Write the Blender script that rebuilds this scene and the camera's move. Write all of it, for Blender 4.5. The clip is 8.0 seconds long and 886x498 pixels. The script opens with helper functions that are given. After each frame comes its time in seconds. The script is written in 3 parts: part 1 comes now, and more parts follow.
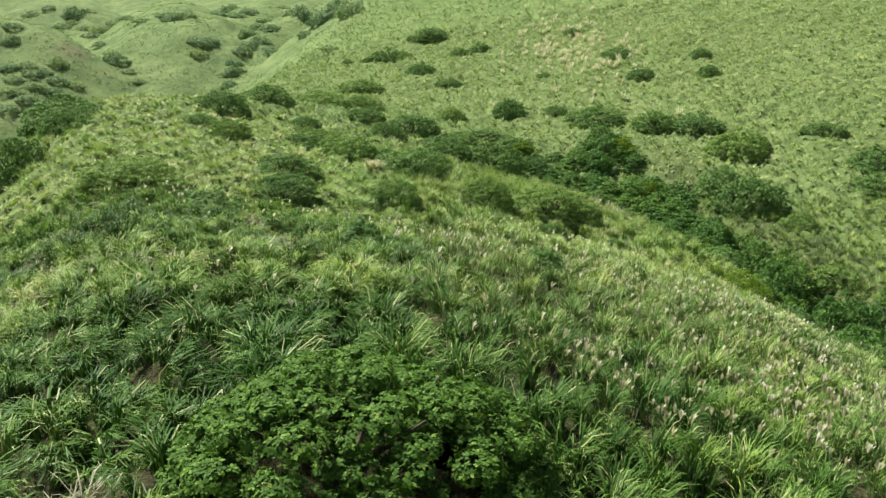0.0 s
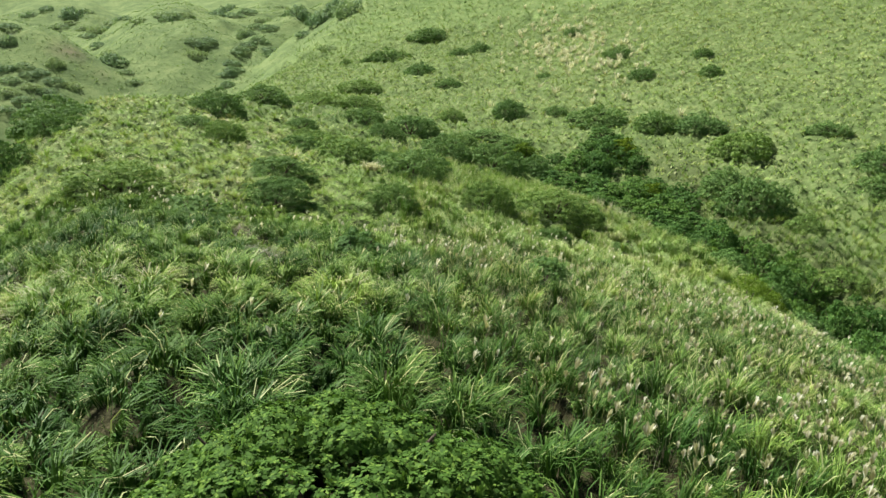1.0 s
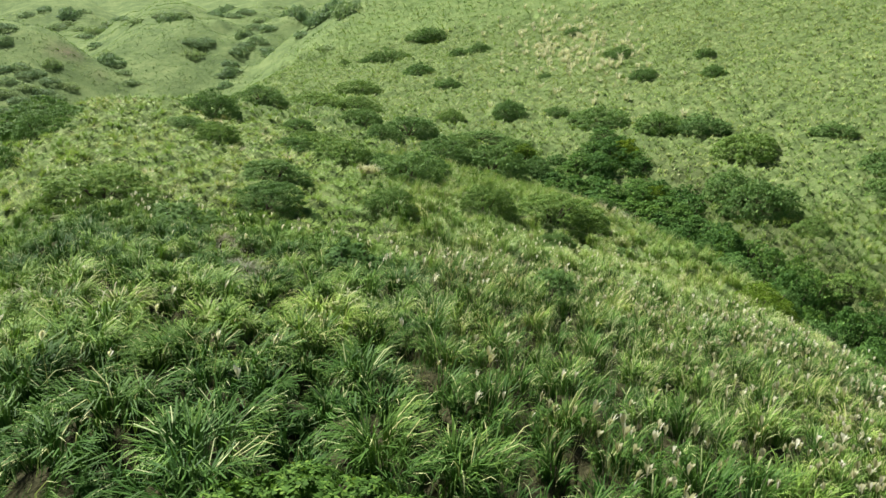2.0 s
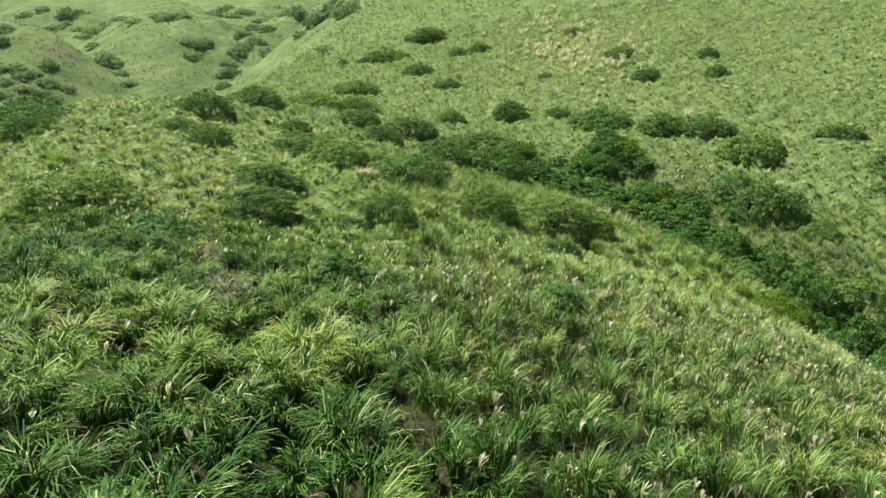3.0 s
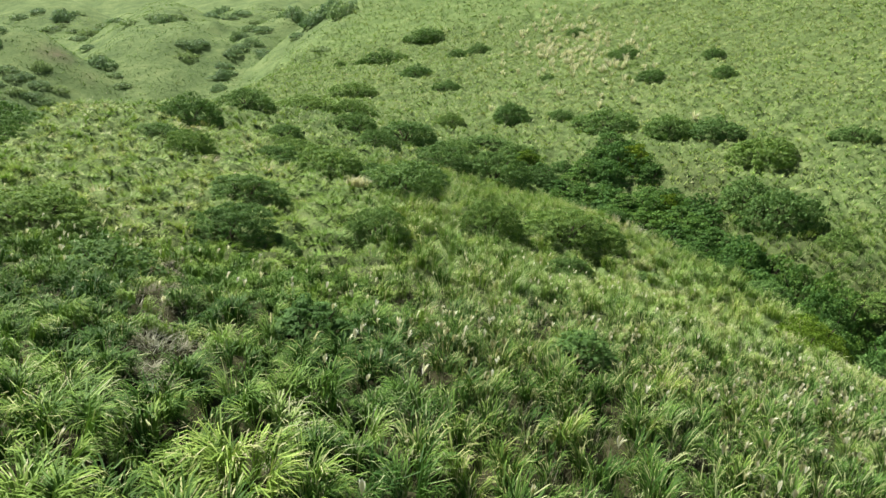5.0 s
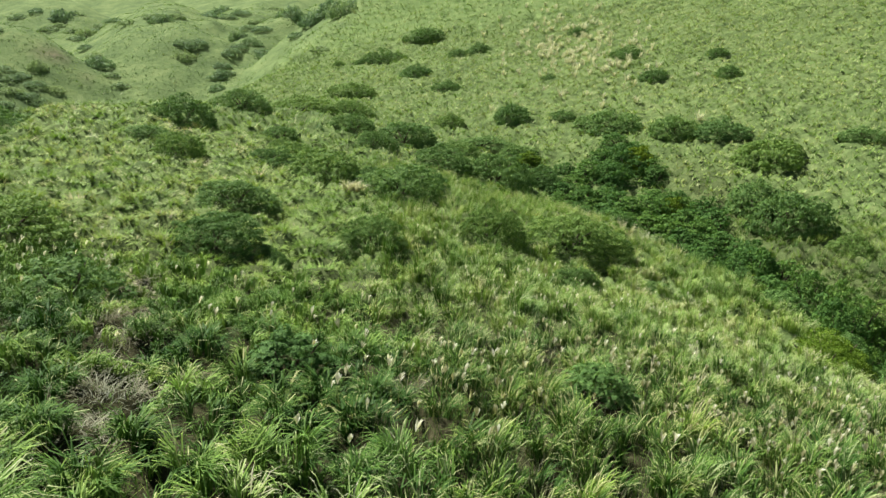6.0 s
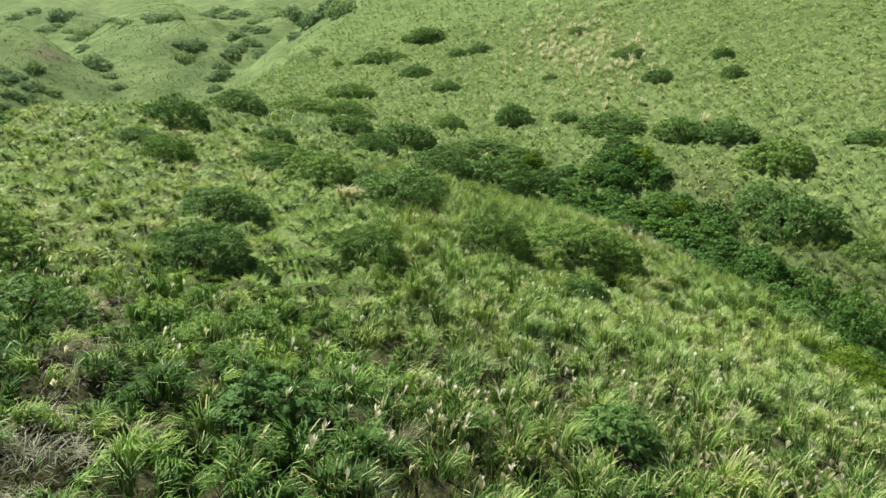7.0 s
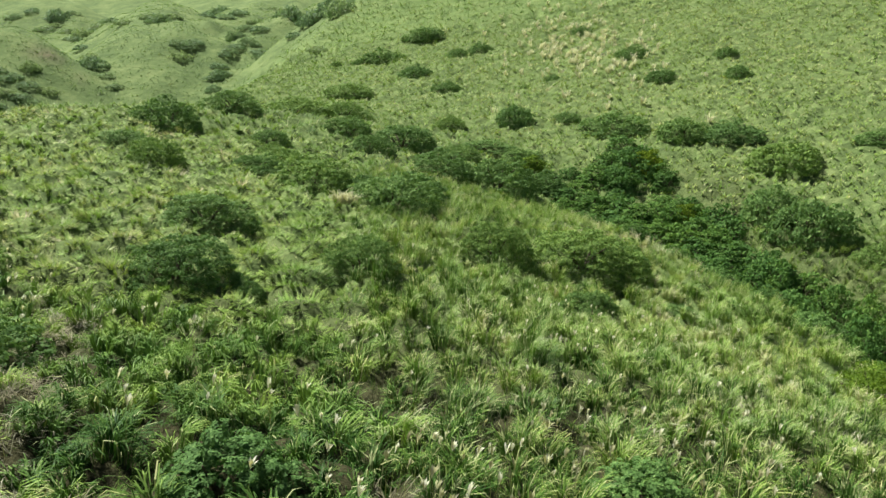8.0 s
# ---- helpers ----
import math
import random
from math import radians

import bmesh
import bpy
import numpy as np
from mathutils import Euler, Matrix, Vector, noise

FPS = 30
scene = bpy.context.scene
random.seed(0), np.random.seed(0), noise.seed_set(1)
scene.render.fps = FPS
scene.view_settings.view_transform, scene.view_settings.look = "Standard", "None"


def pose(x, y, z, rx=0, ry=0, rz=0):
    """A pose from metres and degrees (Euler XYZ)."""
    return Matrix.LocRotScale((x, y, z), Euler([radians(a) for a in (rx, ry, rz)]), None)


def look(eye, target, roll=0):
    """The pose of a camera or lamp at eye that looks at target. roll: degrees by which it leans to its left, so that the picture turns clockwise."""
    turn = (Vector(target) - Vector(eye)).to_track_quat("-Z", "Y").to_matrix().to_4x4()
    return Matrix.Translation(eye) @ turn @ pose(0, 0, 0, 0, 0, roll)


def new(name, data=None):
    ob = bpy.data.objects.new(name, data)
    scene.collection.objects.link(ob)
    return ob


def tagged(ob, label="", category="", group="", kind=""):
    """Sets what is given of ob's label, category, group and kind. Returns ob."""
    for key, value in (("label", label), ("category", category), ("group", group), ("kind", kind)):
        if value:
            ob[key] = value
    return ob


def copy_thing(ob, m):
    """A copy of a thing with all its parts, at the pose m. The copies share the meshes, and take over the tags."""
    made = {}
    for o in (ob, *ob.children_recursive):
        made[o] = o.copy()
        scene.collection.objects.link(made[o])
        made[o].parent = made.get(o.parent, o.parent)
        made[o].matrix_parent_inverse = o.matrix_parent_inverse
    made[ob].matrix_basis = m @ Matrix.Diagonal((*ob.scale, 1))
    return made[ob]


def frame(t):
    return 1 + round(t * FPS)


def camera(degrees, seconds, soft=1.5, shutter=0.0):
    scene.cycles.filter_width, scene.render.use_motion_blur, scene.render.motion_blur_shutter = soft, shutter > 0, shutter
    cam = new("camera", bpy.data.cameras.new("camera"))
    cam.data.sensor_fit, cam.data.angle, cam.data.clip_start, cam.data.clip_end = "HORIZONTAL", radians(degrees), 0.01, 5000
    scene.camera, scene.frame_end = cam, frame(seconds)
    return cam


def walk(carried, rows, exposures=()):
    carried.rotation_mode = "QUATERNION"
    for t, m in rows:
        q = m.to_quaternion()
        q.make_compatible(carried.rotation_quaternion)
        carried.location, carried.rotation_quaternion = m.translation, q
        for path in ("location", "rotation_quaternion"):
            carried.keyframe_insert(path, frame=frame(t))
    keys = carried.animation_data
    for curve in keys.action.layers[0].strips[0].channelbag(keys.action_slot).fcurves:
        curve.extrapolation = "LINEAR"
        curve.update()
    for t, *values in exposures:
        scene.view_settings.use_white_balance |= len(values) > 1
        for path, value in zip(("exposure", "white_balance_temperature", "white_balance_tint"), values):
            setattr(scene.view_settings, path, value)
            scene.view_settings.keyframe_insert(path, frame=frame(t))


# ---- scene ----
# camera: a drone gliding level over a grassy spur, looking slightly down
cam = camera(60.8, 8.0)
METRES, EYE, TILT, LEAN, TURN = 25.0, 9.0, -13.0, 0.0, 0.0
ROWS = [
    (0.0, 0.0, 0.0, 0.0, -0.0, 0.0, 0.0),
    (0.5, 0.0015, 0.0455, 0.0105, -0.01, 0.01, 0.05),
    (1.0, 0.0027, 0.0947, 0.0213, -0.02, 0.01, 0.07),
    (2.5, 0.006, 0.2596, 0.0569, -0.06, 0.05, 0.11),
    (3.0, 0.0072, 0.3192, 0.0701, -0.06, 0.05, 0.15),
    (3.5, 0.0087, 0.3804, 0.0845, -0.06, 0.08, 0.23),
    (4.0, 0.0107, 0.4433, 0.0998, -0.06, 0.09, 0.27),
    (4.5, 0.0129, 0.5091, 0.1148, -0.07, 0.17, 0.25),
    (6.0, 0.0181, 0.7086, 0.1625, -0.05, 0.18, 0.28),
    (6.5, 0.0197, 0.7758, 0.1784, -0.04, 0.18, 0.29),
    (7.0, 0.0213, 0.8434, 0.1937, -0.03, 0.18, 0.28),
    (7.5, 0.0227, 0.9096, 0.2094, -0.02, 0.21, 0.28),
    (8.0, 0.0239, 0.9738, 0.2258, -0.01, 0.21, 0.3),
]
walk(cam, [(t, pose(0, 0, EYE, TILT, LEAN, TURN) @ pose(METRES * x, METRES * y, METRES * z, 90 + pitch, roll, yaw)) for t, x, y, z, yaw, pitch, roll in ROWS],
     exposures=((0.0, 0.91, 6450, 14), (1.2, 0.90, 6450, 14), (3.0, 0.86, 6480, 12), (8.0, 0.79, 6500, 11.5)))

# ---- light: bright hazy sky, the sun veiled, from ahead and to one side ----
SUN_UP, SUN_TURN = radians(55), radians(-48)
world = bpy.data.worlds.new("world")
scene.world = world
world.use_nodes = True
wn = world.node_tree.nodes
sky = wn.new("ShaderNodeTexSky")
sky.sky_type, sky.sun_disc, sky.sun_elevation, sky.sun_rotation = "NISHITA", False, SUN_UP, SUN_TURN
sky.air_density, sky.dust_density, sky.ozone_density = 1.0, 3.0, 1.0
world.node_tree.links.new(sky.outputs[0], wn["Background"].inputs[0])
wn["Background"].inputs[1].default_value = 0.030
sun = new("sun", bpy.data.lights.new("sun", "SUN"))
sun.data.energy, sun.data.angle, sun.data.color = 5.0, radians(8), (1.0, 0.98, 0.92)
to_sun = Vector((math.sin(SUN_TURN) * math.cos(SUN_UP), math.cos(SUN_TURN) * math.cos(SUN_UP), math.sin(SUN_UP)))
sun.matrix_world = look((0, 0, 200), Vector((0, 0, 200)) - to_sun)


# ---- materials ----
def material(name, rough=0.6, gloss=0.3):
    mat = bpy.data.materials.new(name)
    mat.use_nodes = True
    n, l = mat.node_tree.nodes, mat.node_tree.links
    b = n["Principled BSDF"]
    b.inputs["Roughness"].default_value = rough
    b.inputs["Specular IOR Level"].default_value = gloss
    return mat, n, l, b


def ramp(n, stops):
    r = n.new("ShaderNodeValToRGB")
    e = r.color_ramp.elements
    while len(e) < len(stops):
        e.new(0.5)
    for k, (p, c) in zip(e, stops):
        k.position, k.color = p, (*c, 1)
    return r


def mixed(n, l, a, b, fac, blend="MIX"):
    m = n.new("ShaderNodeMix")
    m.data_type, m.blend_type = "RGBA", blend
    for socket, value in ((m.inputs["Factor"], fac), (m.inputs["A"], a), (m.inputs["B"], b)):
        if isinstance(value, bpy.types.NodeSocket):
            l.new(value, socket)
        elif isinstance(value, (int, float)):
            socket.default_value = value
        else:
            socket.default_value = (*value, 1)
    return m.outputs["Result"]


def cloud(n, l, scale, detail=4, rough=0.6):
    g, t = n.new("ShaderNodeNewGeometry"), n.new("ShaderNodeTexNoise")
    t.inputs["Scale"].default_value, t.inputs["Detail"].default_value, t.inputs["Roughness"].default_value = scale, detail, rough
    l.new(g.outputs["Position"], t.inputs["Vector"])
    return t.outputs["Fac"]


def thin_leaf(n, l, b, colour, through_light):
    """Lets part of the light through a blade or leaf."""
    t, m = n.new("ShaderNodeBsdfTranslucent"), n.new("ShaderNodeMixShader")
    l.new(colour, b.inputs["Base Color"])
    l.new(mixed(n, l, colour, (1.0, 1.0, 0.7), 1.0, "MULTIPLY"), t.inputs["Color"])
    m.inputs[0].default_value = through_light
    l.new(b.outputs[0], m.inputs[1])
    l.new(t.outputs[0], m.inputs[2])
    l.new(m.outputs[0], n["Material Output"].inputs[0])


GRASS_TONES = [(0.0, (0.035, 0.10, 0.018)), (0.3, (0.09, 0.185, 0.032)), (0.5, (0.20, 0.325, 0.068)), (0.62, (0.265, 0.42, 0.078)),
               (0.74, (0.37, 0.475, 0.14)), (0.86, (0.50, 0.50, 0.29)), (1.0, (0.60, 0.55, 0.41))]


def grass_material(name, tones):
    mat, n, l, b = material(name, 0.55, 0.12)
    a = n.new("ShaderNodeAttribute")
    a.attribute_name = "tint"
    tone = ramp(n, tones)
    l.new(a.outputs["Fac"], tone.inputs[0])
    patch = ramp(n, [(0.35, (0.82, 0.92, 0.92)), (0.65, (1.12, 1.06, 0.95))])
    l.new(cloud(n, l, 0.25, 3), patch.inputs[0])
    thin_leaf(n, l, b, mixed(n, l, tone.outputs[0], patch.outputs[0], 1.0, "MULTIPLY"), 0.14)
    return mat


def plume_material():
    mat, n, l, b = material("plume", 0.8, 0.1)
    a = n.new("ShaderNodeAttribute")
    a.attribute_name = "tint"
    tone = ramp(n, [(0.5, (0.22, 0.26, 0.08)), (0.85, (0.42, 0.42, 0.23)), (1.0, (0.87, 0.87, 0.73))])
    l.new(a.outputs["Fac"], tone.inputs[0])
    thin_leaf(n, l, b, tone.outputs[0], 0.45)
    return mat


def leaf_material(name, dark, light, young):
    mat, n, l, b = material(name, 0.65, 0.08)
    g, o = n.new("ShaderNodeNewGeometry"), n.new("ShaderNodeObjectInfo")
    tone = ramp(n, [(0.0, dark), (0.75, light), (1.0, young)])
    l.new(g.outputs["Random Per Island"], tone.inputs[0])
    own = ramp(n, [(0.0, (0.80, 0.86, 0.88)), (0.6, (1.0, 1.0, 1.0)), (1.0, (1.25, 1.15, 1.0))])
    l.new(o.outputs["Random"], own.inputs[0])
    thin_leaf(n, l, b, mixed(n, l, tone.outputs[0], own.outputs[0], 1.0, "MULTIPLY"), 0.27)
    return mat


def bark_material():
    mat, n, l, b = material("bark", 0.9, 0.2)
    tone = ramp(n, [(0.3, (0.06, 0.045, 0.03)), (0.7, (0.17, 0.14, 0.10))])
    fac = cloud(n, l, 14.0, 6)
    l.new(fac, tone.inputs[0])
    l.new(tone.outputs[0], b.inputs["Base Color"])
    bump = n.new("ShaderNodeBump")
    bump.inputs["Distance"].default_value = 0.02
    l.new(fac, bump.inputs["Height"])
    l.new(bump.outputs[0], b.inputs["Normal"])
    return mat


def ground_material():
    """Litter and short growth below the tall grass; greener and closed where the hills are far off."""
    mat, n, l, b = material("hillside", 0.95, 0.05)
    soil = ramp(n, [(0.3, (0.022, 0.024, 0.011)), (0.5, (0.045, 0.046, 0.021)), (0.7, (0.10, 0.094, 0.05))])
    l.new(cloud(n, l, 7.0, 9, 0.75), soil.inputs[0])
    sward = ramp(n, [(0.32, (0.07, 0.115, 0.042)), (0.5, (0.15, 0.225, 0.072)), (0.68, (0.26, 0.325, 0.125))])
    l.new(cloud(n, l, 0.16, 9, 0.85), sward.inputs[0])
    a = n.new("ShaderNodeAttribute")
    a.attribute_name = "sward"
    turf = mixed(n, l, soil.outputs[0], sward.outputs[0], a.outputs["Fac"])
    dull_turf = ramp(n, [(0.32, (0.065, 0.105, 0.042)), (0.5, (0.135, 0.195, 0.072)), (0.68, (0.23, 0.29, 0.115))])
    l.new(cloud(n, l, 0.05, 9, 0.8), dull_turf.inputs[0])
    v = n.new("ShaderNodeAttribute")
    v.attribute_name = "vale"
    turf = mixed(n, l, turf, dull_turf.outputs[0], v.outputs["Fac"])
    e = n.new("ShaderNodeAttribute")
    e.attribute_name = "bare"
    earth = ramp(n, [(0.3, (0.09, 0.075, 0.05)), (0.7, (0.20, 0.16, 0.11))])
    l.new(cloud(n, l, 0.3, 6), earth.inputs[0])
    l.new(mixed(n, l, turf, earth.outputs[0], e.outputs["Fac"]), b.inputs["Base Color"])
    bump = n.new("ShaderNodeBump")
    bump.inputs["Strength"].default_value, bump.inputs["Distance"].default_value = 0.8, 0.8
    l.new(cloud(n, l, 0.5, 6, 0.65), bump.inputs["Height"])
    l.new(bump.outputs[0], b.inputs["Normal"])
    return mat


GRASS = grass_material("grass", GRASS_TONES)
STRAW = grass_material("straw", [(0.2, (0.075, 0.070, 0.035)), (0.6, (0.21, 0.205, 0.125)), (1.0, (0.40, 0.395, 0.28))])
PLUME = plume_material()
LEAF = leaf_material("leaf", (0.042, 0.10, 0.018), (0.08, 0.178, 0.03), (0.175, 0.30, 0.055))
DARK_LEAF = leaf_material("dark_leaf", (0.10, 0.19, 0.055), (0.165, 0.29, 0.08), (0.26, 0.385, 0.115))
YELLOW_LEAF = leaf_material("yellow_leaf", (0.09, 0.165, 0.016), (0.18, 0.29, 0.03), (0.29, 0.40, 0.05))
# darker leaves than DARK_LEAF, part of the ravine's shade put into their colour
RAVINE_LEAF = leaf_material("ravine_leaf", (0.065, 0.15, 0.036), (0.115, 0.24, 0.054), (0.20, 0.34, 0.08))
BRIGHT_LEAF = leaf_material("bright_leaf", (0.08, 0.165, 0.045), (0.145, 0.275, 0.072), (0.23, 0.37, 0.11))
# far trees: distance haze put into the leaf colour as a paler green
HAZED_LEAF = leaf_material("hazed_leaf", (0.21, 0.32, 0.16), (0.26, 0.37, 0.19), (0.30, 0.41, 0.21))
BARK = bark_material()
SOIL = ground_material()


# ---- the lie of the land ----
def spline(stations, v):
    """A smooth curve through (v, value) stations."""
    a = np.array(stations, float)
    k, p = a[:, 0], a[:, 1]
    m = np.gradient(p, k)
    v = np.clip(v, k[0], k[-1])
    i = np.clip(np.searchsorted(k, v) - 1, 0, len(k) - 2)
    h = k[i + 1] - k[i]
    s = (v - k[i]) / h
    return (2 * s**3 - 3 * s**2 + 1) * p[i] + (s**3 - 2 * s**2 + s) * h * m[i] + (3 * s**2 - 2 * s**3) * p[i + 1] + (s**3 - s**2) * h * m[i + 1]


def soft(d, w):
    """Distance with a rounded start."""
    return np.where(d > 0, np.sqrt(d * d + w * w) - w, 0)


def lattice(i, j, seed):
    h = (i * 374761393 + j * 668265263 + seed * 974711) & 0xFFFFFFFF
    h = ((h ^ (h >> 13)) * 1274126177) & 0xFFFFFFFF
    return ((h ^ (h >> 16)) & 0xFFFF) / 65535.0


def value_noise(x, y, seed=0):
    x, y = np.asarray(x, float), np.asarray(y, float)
    i, j = np.floor(x).astype(np.int64), np.floor(y).astype(np.int64)
    u, v = x - i, y - j
    u, v = u * u * (3 - 2 * u), v * v * (3 - 2 * v)
    a, b, c, d = lattice(i, j, seed), lattice(i + 1, j, seed), lattice(i, j + 1, seed), lattice(i + 1, j + 1, seed)
    return (a * (1 - u) + b * u) * (1 - v) + (c * (1 - u) + d * u) * v


def fbm(x, y, octaves=4, seed=0):
    """Layered noise, 0 to 1."""
    total, size, amp = 0.0, 0.0, 1.0
    for k in range(octaves):
        total, size = total + amp * value_noise(x * 2**k + 13.7 * k, y * 2**k + 7.1 * k, seed + k), size + amp
        amp *= 0.5
    return total / size


# swards of tussocks along y: from, to, width of a mound, seed, height of a mound
SWARDS = [(-30, 58, 2.7, 61, 1.2), (54, 136, 3.0, 65, 2.0), (132, 345, 3.6, 71, 1.9)]


def mounds(x, y, cell, seed):
    """Grown-together tussocks: how high in its mound a place lies (0 in the creases, 1 on top), and a number of its own for each mound."""
    x, y = np.asarray(x, float), np.asarray(y, float)
    u = x / cell + 0.55 * (value_noise(x / cell * 0.7, y / cell * 0.7, seed + 3) - 0.5)
    v = y / cell + 0.55 * (value_noise(x / cell * 0.7, y / cell * 0.7, seed + 4) - 0.5)
    i, j = np.floor(u).astype(np.int64), np.floor(v).astype(np.int64)
    near, second, own = np.full(np.shape(u), 9.0), np.full(np.shape(u), 9.0), np.zeros(np.shape(u))
    for a in (-1, 0, 1):
        for b in (-1, 0, 1):
            cx, cy = i + a + 0.15 + 0.7 * lattice(i + a, j + b, seed), j + b + 0.15 + 0.7 * lattice(i + a, j + b, seed + 1)
            size = 0.75 + 0.5 * lattice(i + a, j + b, seed + 5)
            d = ((u - cx) ** 2 + (v - cy) ** 2) / size
            own = np.where(d < near, lattice(i + a, j + b, seed + 2), own)
            second = np.minimum(second, np.maximum(d, near))
            near = np.minimum(near, d)
    return np.clip(1 - near / second, 0, 1), own


# crest of the near spur: its line and height along y, and the fall of its open side
CREST_X = [(-60, 14), (-20, 3), (0, -2), (20, -7), (40, -16), (60, -26), (80, -37.5), (103, -47), (125, -51), (150, -45), (175, -37), (210, -31), (260, -34)]
CREST_Z = [(-60, 3), (-20, 2), (0, 1.4), (20, 1.3), (40, 0.7), (60, -0.3), (80, 1.6), (103, 3.8), (125, 5.2), (150, 4.4), (175, 3.2), (210, 2.5), (260, 4)]
FALL = [(-20, 0.33), (20, 0.302), (45, 0.227), (70, 0.236), (100, 0.263), (150, 0.271), (260, 0.195)]
# ridges of the far valley: corners of each crest line (x, y, z) and the steepness of its sides
RIDGES = [
    ([(-420, 420, 62), (-300, 432, 47), (-228, 430, 37), (-177, 424, 7)], 0.62, 12),
    ([(-230, 690, 72), (-185, 560, 54), (-160, 490, 38), (-146, 425, 3)], 0.55, 20),
    ([(-90, 640, 66), (-108, 545, 50), (-116, 480, 24), (-110, 415, 2)], 0.62, 10),
    ([(-30, 600, 70), (-55, 520, 46), (-82, 440, 14), (-92, 380, -4)], 0.60, 9),
    ([(-420, 800, 96), (-335, 735, 74), (-290, 640, 46)], 0.45, 20),
    ([(-260, 900, 104), (-205, 780, 80), (-190, 700, 62)], 0.42, 20),
    ([(-560, 700, 95), (-450, 620, 70), (-360, 560, 48)], 0.40, 25),
    ([(-120, 860, 104), (-150, 740, 82), (-160, 650, 60)], 0.42, 20),
    ([(-400, 1300, 210), (0, 1250, 230), (500, 1100, 240), (900, 800, 230)], 0.35, 60),
]


def ridge(x, y, line, steep, round_top):
    best = np.full(np.shape(x), -1e4)
    for (ax, ay, az), (bx, by, bz) in zip(line, line[1:]):
        dx, dy = bx - ax, by - ay
        t = np.clip(((x - ax) * dx + (y - ay) * dy) / (dx * dx + dy * dy), 0, 1)
        d = np.hypot(x - ax - t * dx, y - ay - t * dy)
        best = np.maximum(best, az + t * (bz - az) - steep * soft(d, round_top))
    return best


def blend_max(k, *layers):
    top = np.maximum.reduce(layers)
    return top + k * np.log(sum(np.exp((q - top) / k) for q in layers))


# edge where the open side of the spur breaks off towards the ravine
EDGE = [(40, 30), (50, 28), (60, 29.5), (70, 31.5), (80, 32), (90, 31.5), (100, 29.5), (110, 27), (120, 24), (130, 20.5), (140, 16), (152, 12), (170, 9)]
# the ravine between spur and hill: its far brink along y (the near one is EDGE)
FAR_BRINK = [(80, 66), (94, 62), (103, 59), (112, 54), (123, 52), (137, 47), (150, 46.5), (160, 44), (176, 43), (200, 34)]


def gully(x, y):
    """0 on the brinks, 1 on the floor of the ravine."""
    a, b = spline(EDGE, y) + 3, spline(FAR_BRINK, y)
    side = np.clip((x - a) / 3.5, 0, 1) * np.clip((b + 2 - x) / 5, 0, 1)
    return side * side * (3 - 2 * side) * np.clip((y - 78) / 12, 0, 1) * np.clip((180 - y) / 20, 0, 1)


def bank(x, y):
    """1 along the dry far bank of the ravine."""
    return np.exp(-((x - spline(FAR_BRINK, y) - 5) / 7) ** 2) * np.clip((y - 78) / 12, 0, 1) * np.clip((175 - y) / 15, 0, 1)


def spur(x, y):
    d = x - spline(CREST_X, y)
    brow = 0.24 * soft(x - 19 - 0.25 * (y - 50), 4) * np.clip((y - 15) / 15, 0, 1) * np.clip((125 - y) / 25, 0, 1)
    return spline(CREST_Z, y) - spline(FALL, y) * soft(d, 8) - 0.75 * soft(-d, 5) - brow - 0.60 * soft(x - spline(EDGE, y), 2.5) * np.clip((y - 42) / 12, 0, 1) * np.clip((160 - y) / 20, 0, 1)


def hill(x, y):
    u, v = x / 100, (y - 200) / 100
    u = np.clip(u, -3, 4)
    z = -3.64 + 5.13 * u + 19.94 * np.minimum(v, 5) + 2.48 * u * np.minimum(u, 2) + 7.23 * u * np.clip(v, -1, 2) + 0.21 * v * np.minimum(v, 3)
    z = z + 0.002 * np.clip(y - 300, 0, 150) ** 2
    return z - 0.70 * soft(-(x + 54 - 0.5 * np.clip(y - 340, 0, 200) + 22 * (fbm(x / 50, y / 40, 3, 17) - 0.5)), 18)


# broad swells and hollows: x, y, reach across and along, rise
SWELLS = [(31, 90, 7, 15, 1.5), (20, 84, 6, 6, 0.7), (-8, 22, 9, 9, 0.4), (0, 38, 10, 9, 0.4), (-12, 56, 11, 11, -0.5), (8, 58, 11, 11, 1.1), (24, 64, 10, 10, -0.3), (-6, 78, 13, 12, 0.9), (15, 82, 9, 9, -0.8), (12, 94, 11, 8, 1.6),
          (28, 90, 10, 12, 0.4), (-38, 92, 14, 13, -0.5), (-14, 102, 14, 14, 0.6), (6, 106, 14, 14, 1.4), (22, 112, 12, 14, 2.1), (-40, 122, 16, 16, -0.4),
          (-24, 136, 16, 16, -0.9), (56, 128, 12, 14, 0.6)]


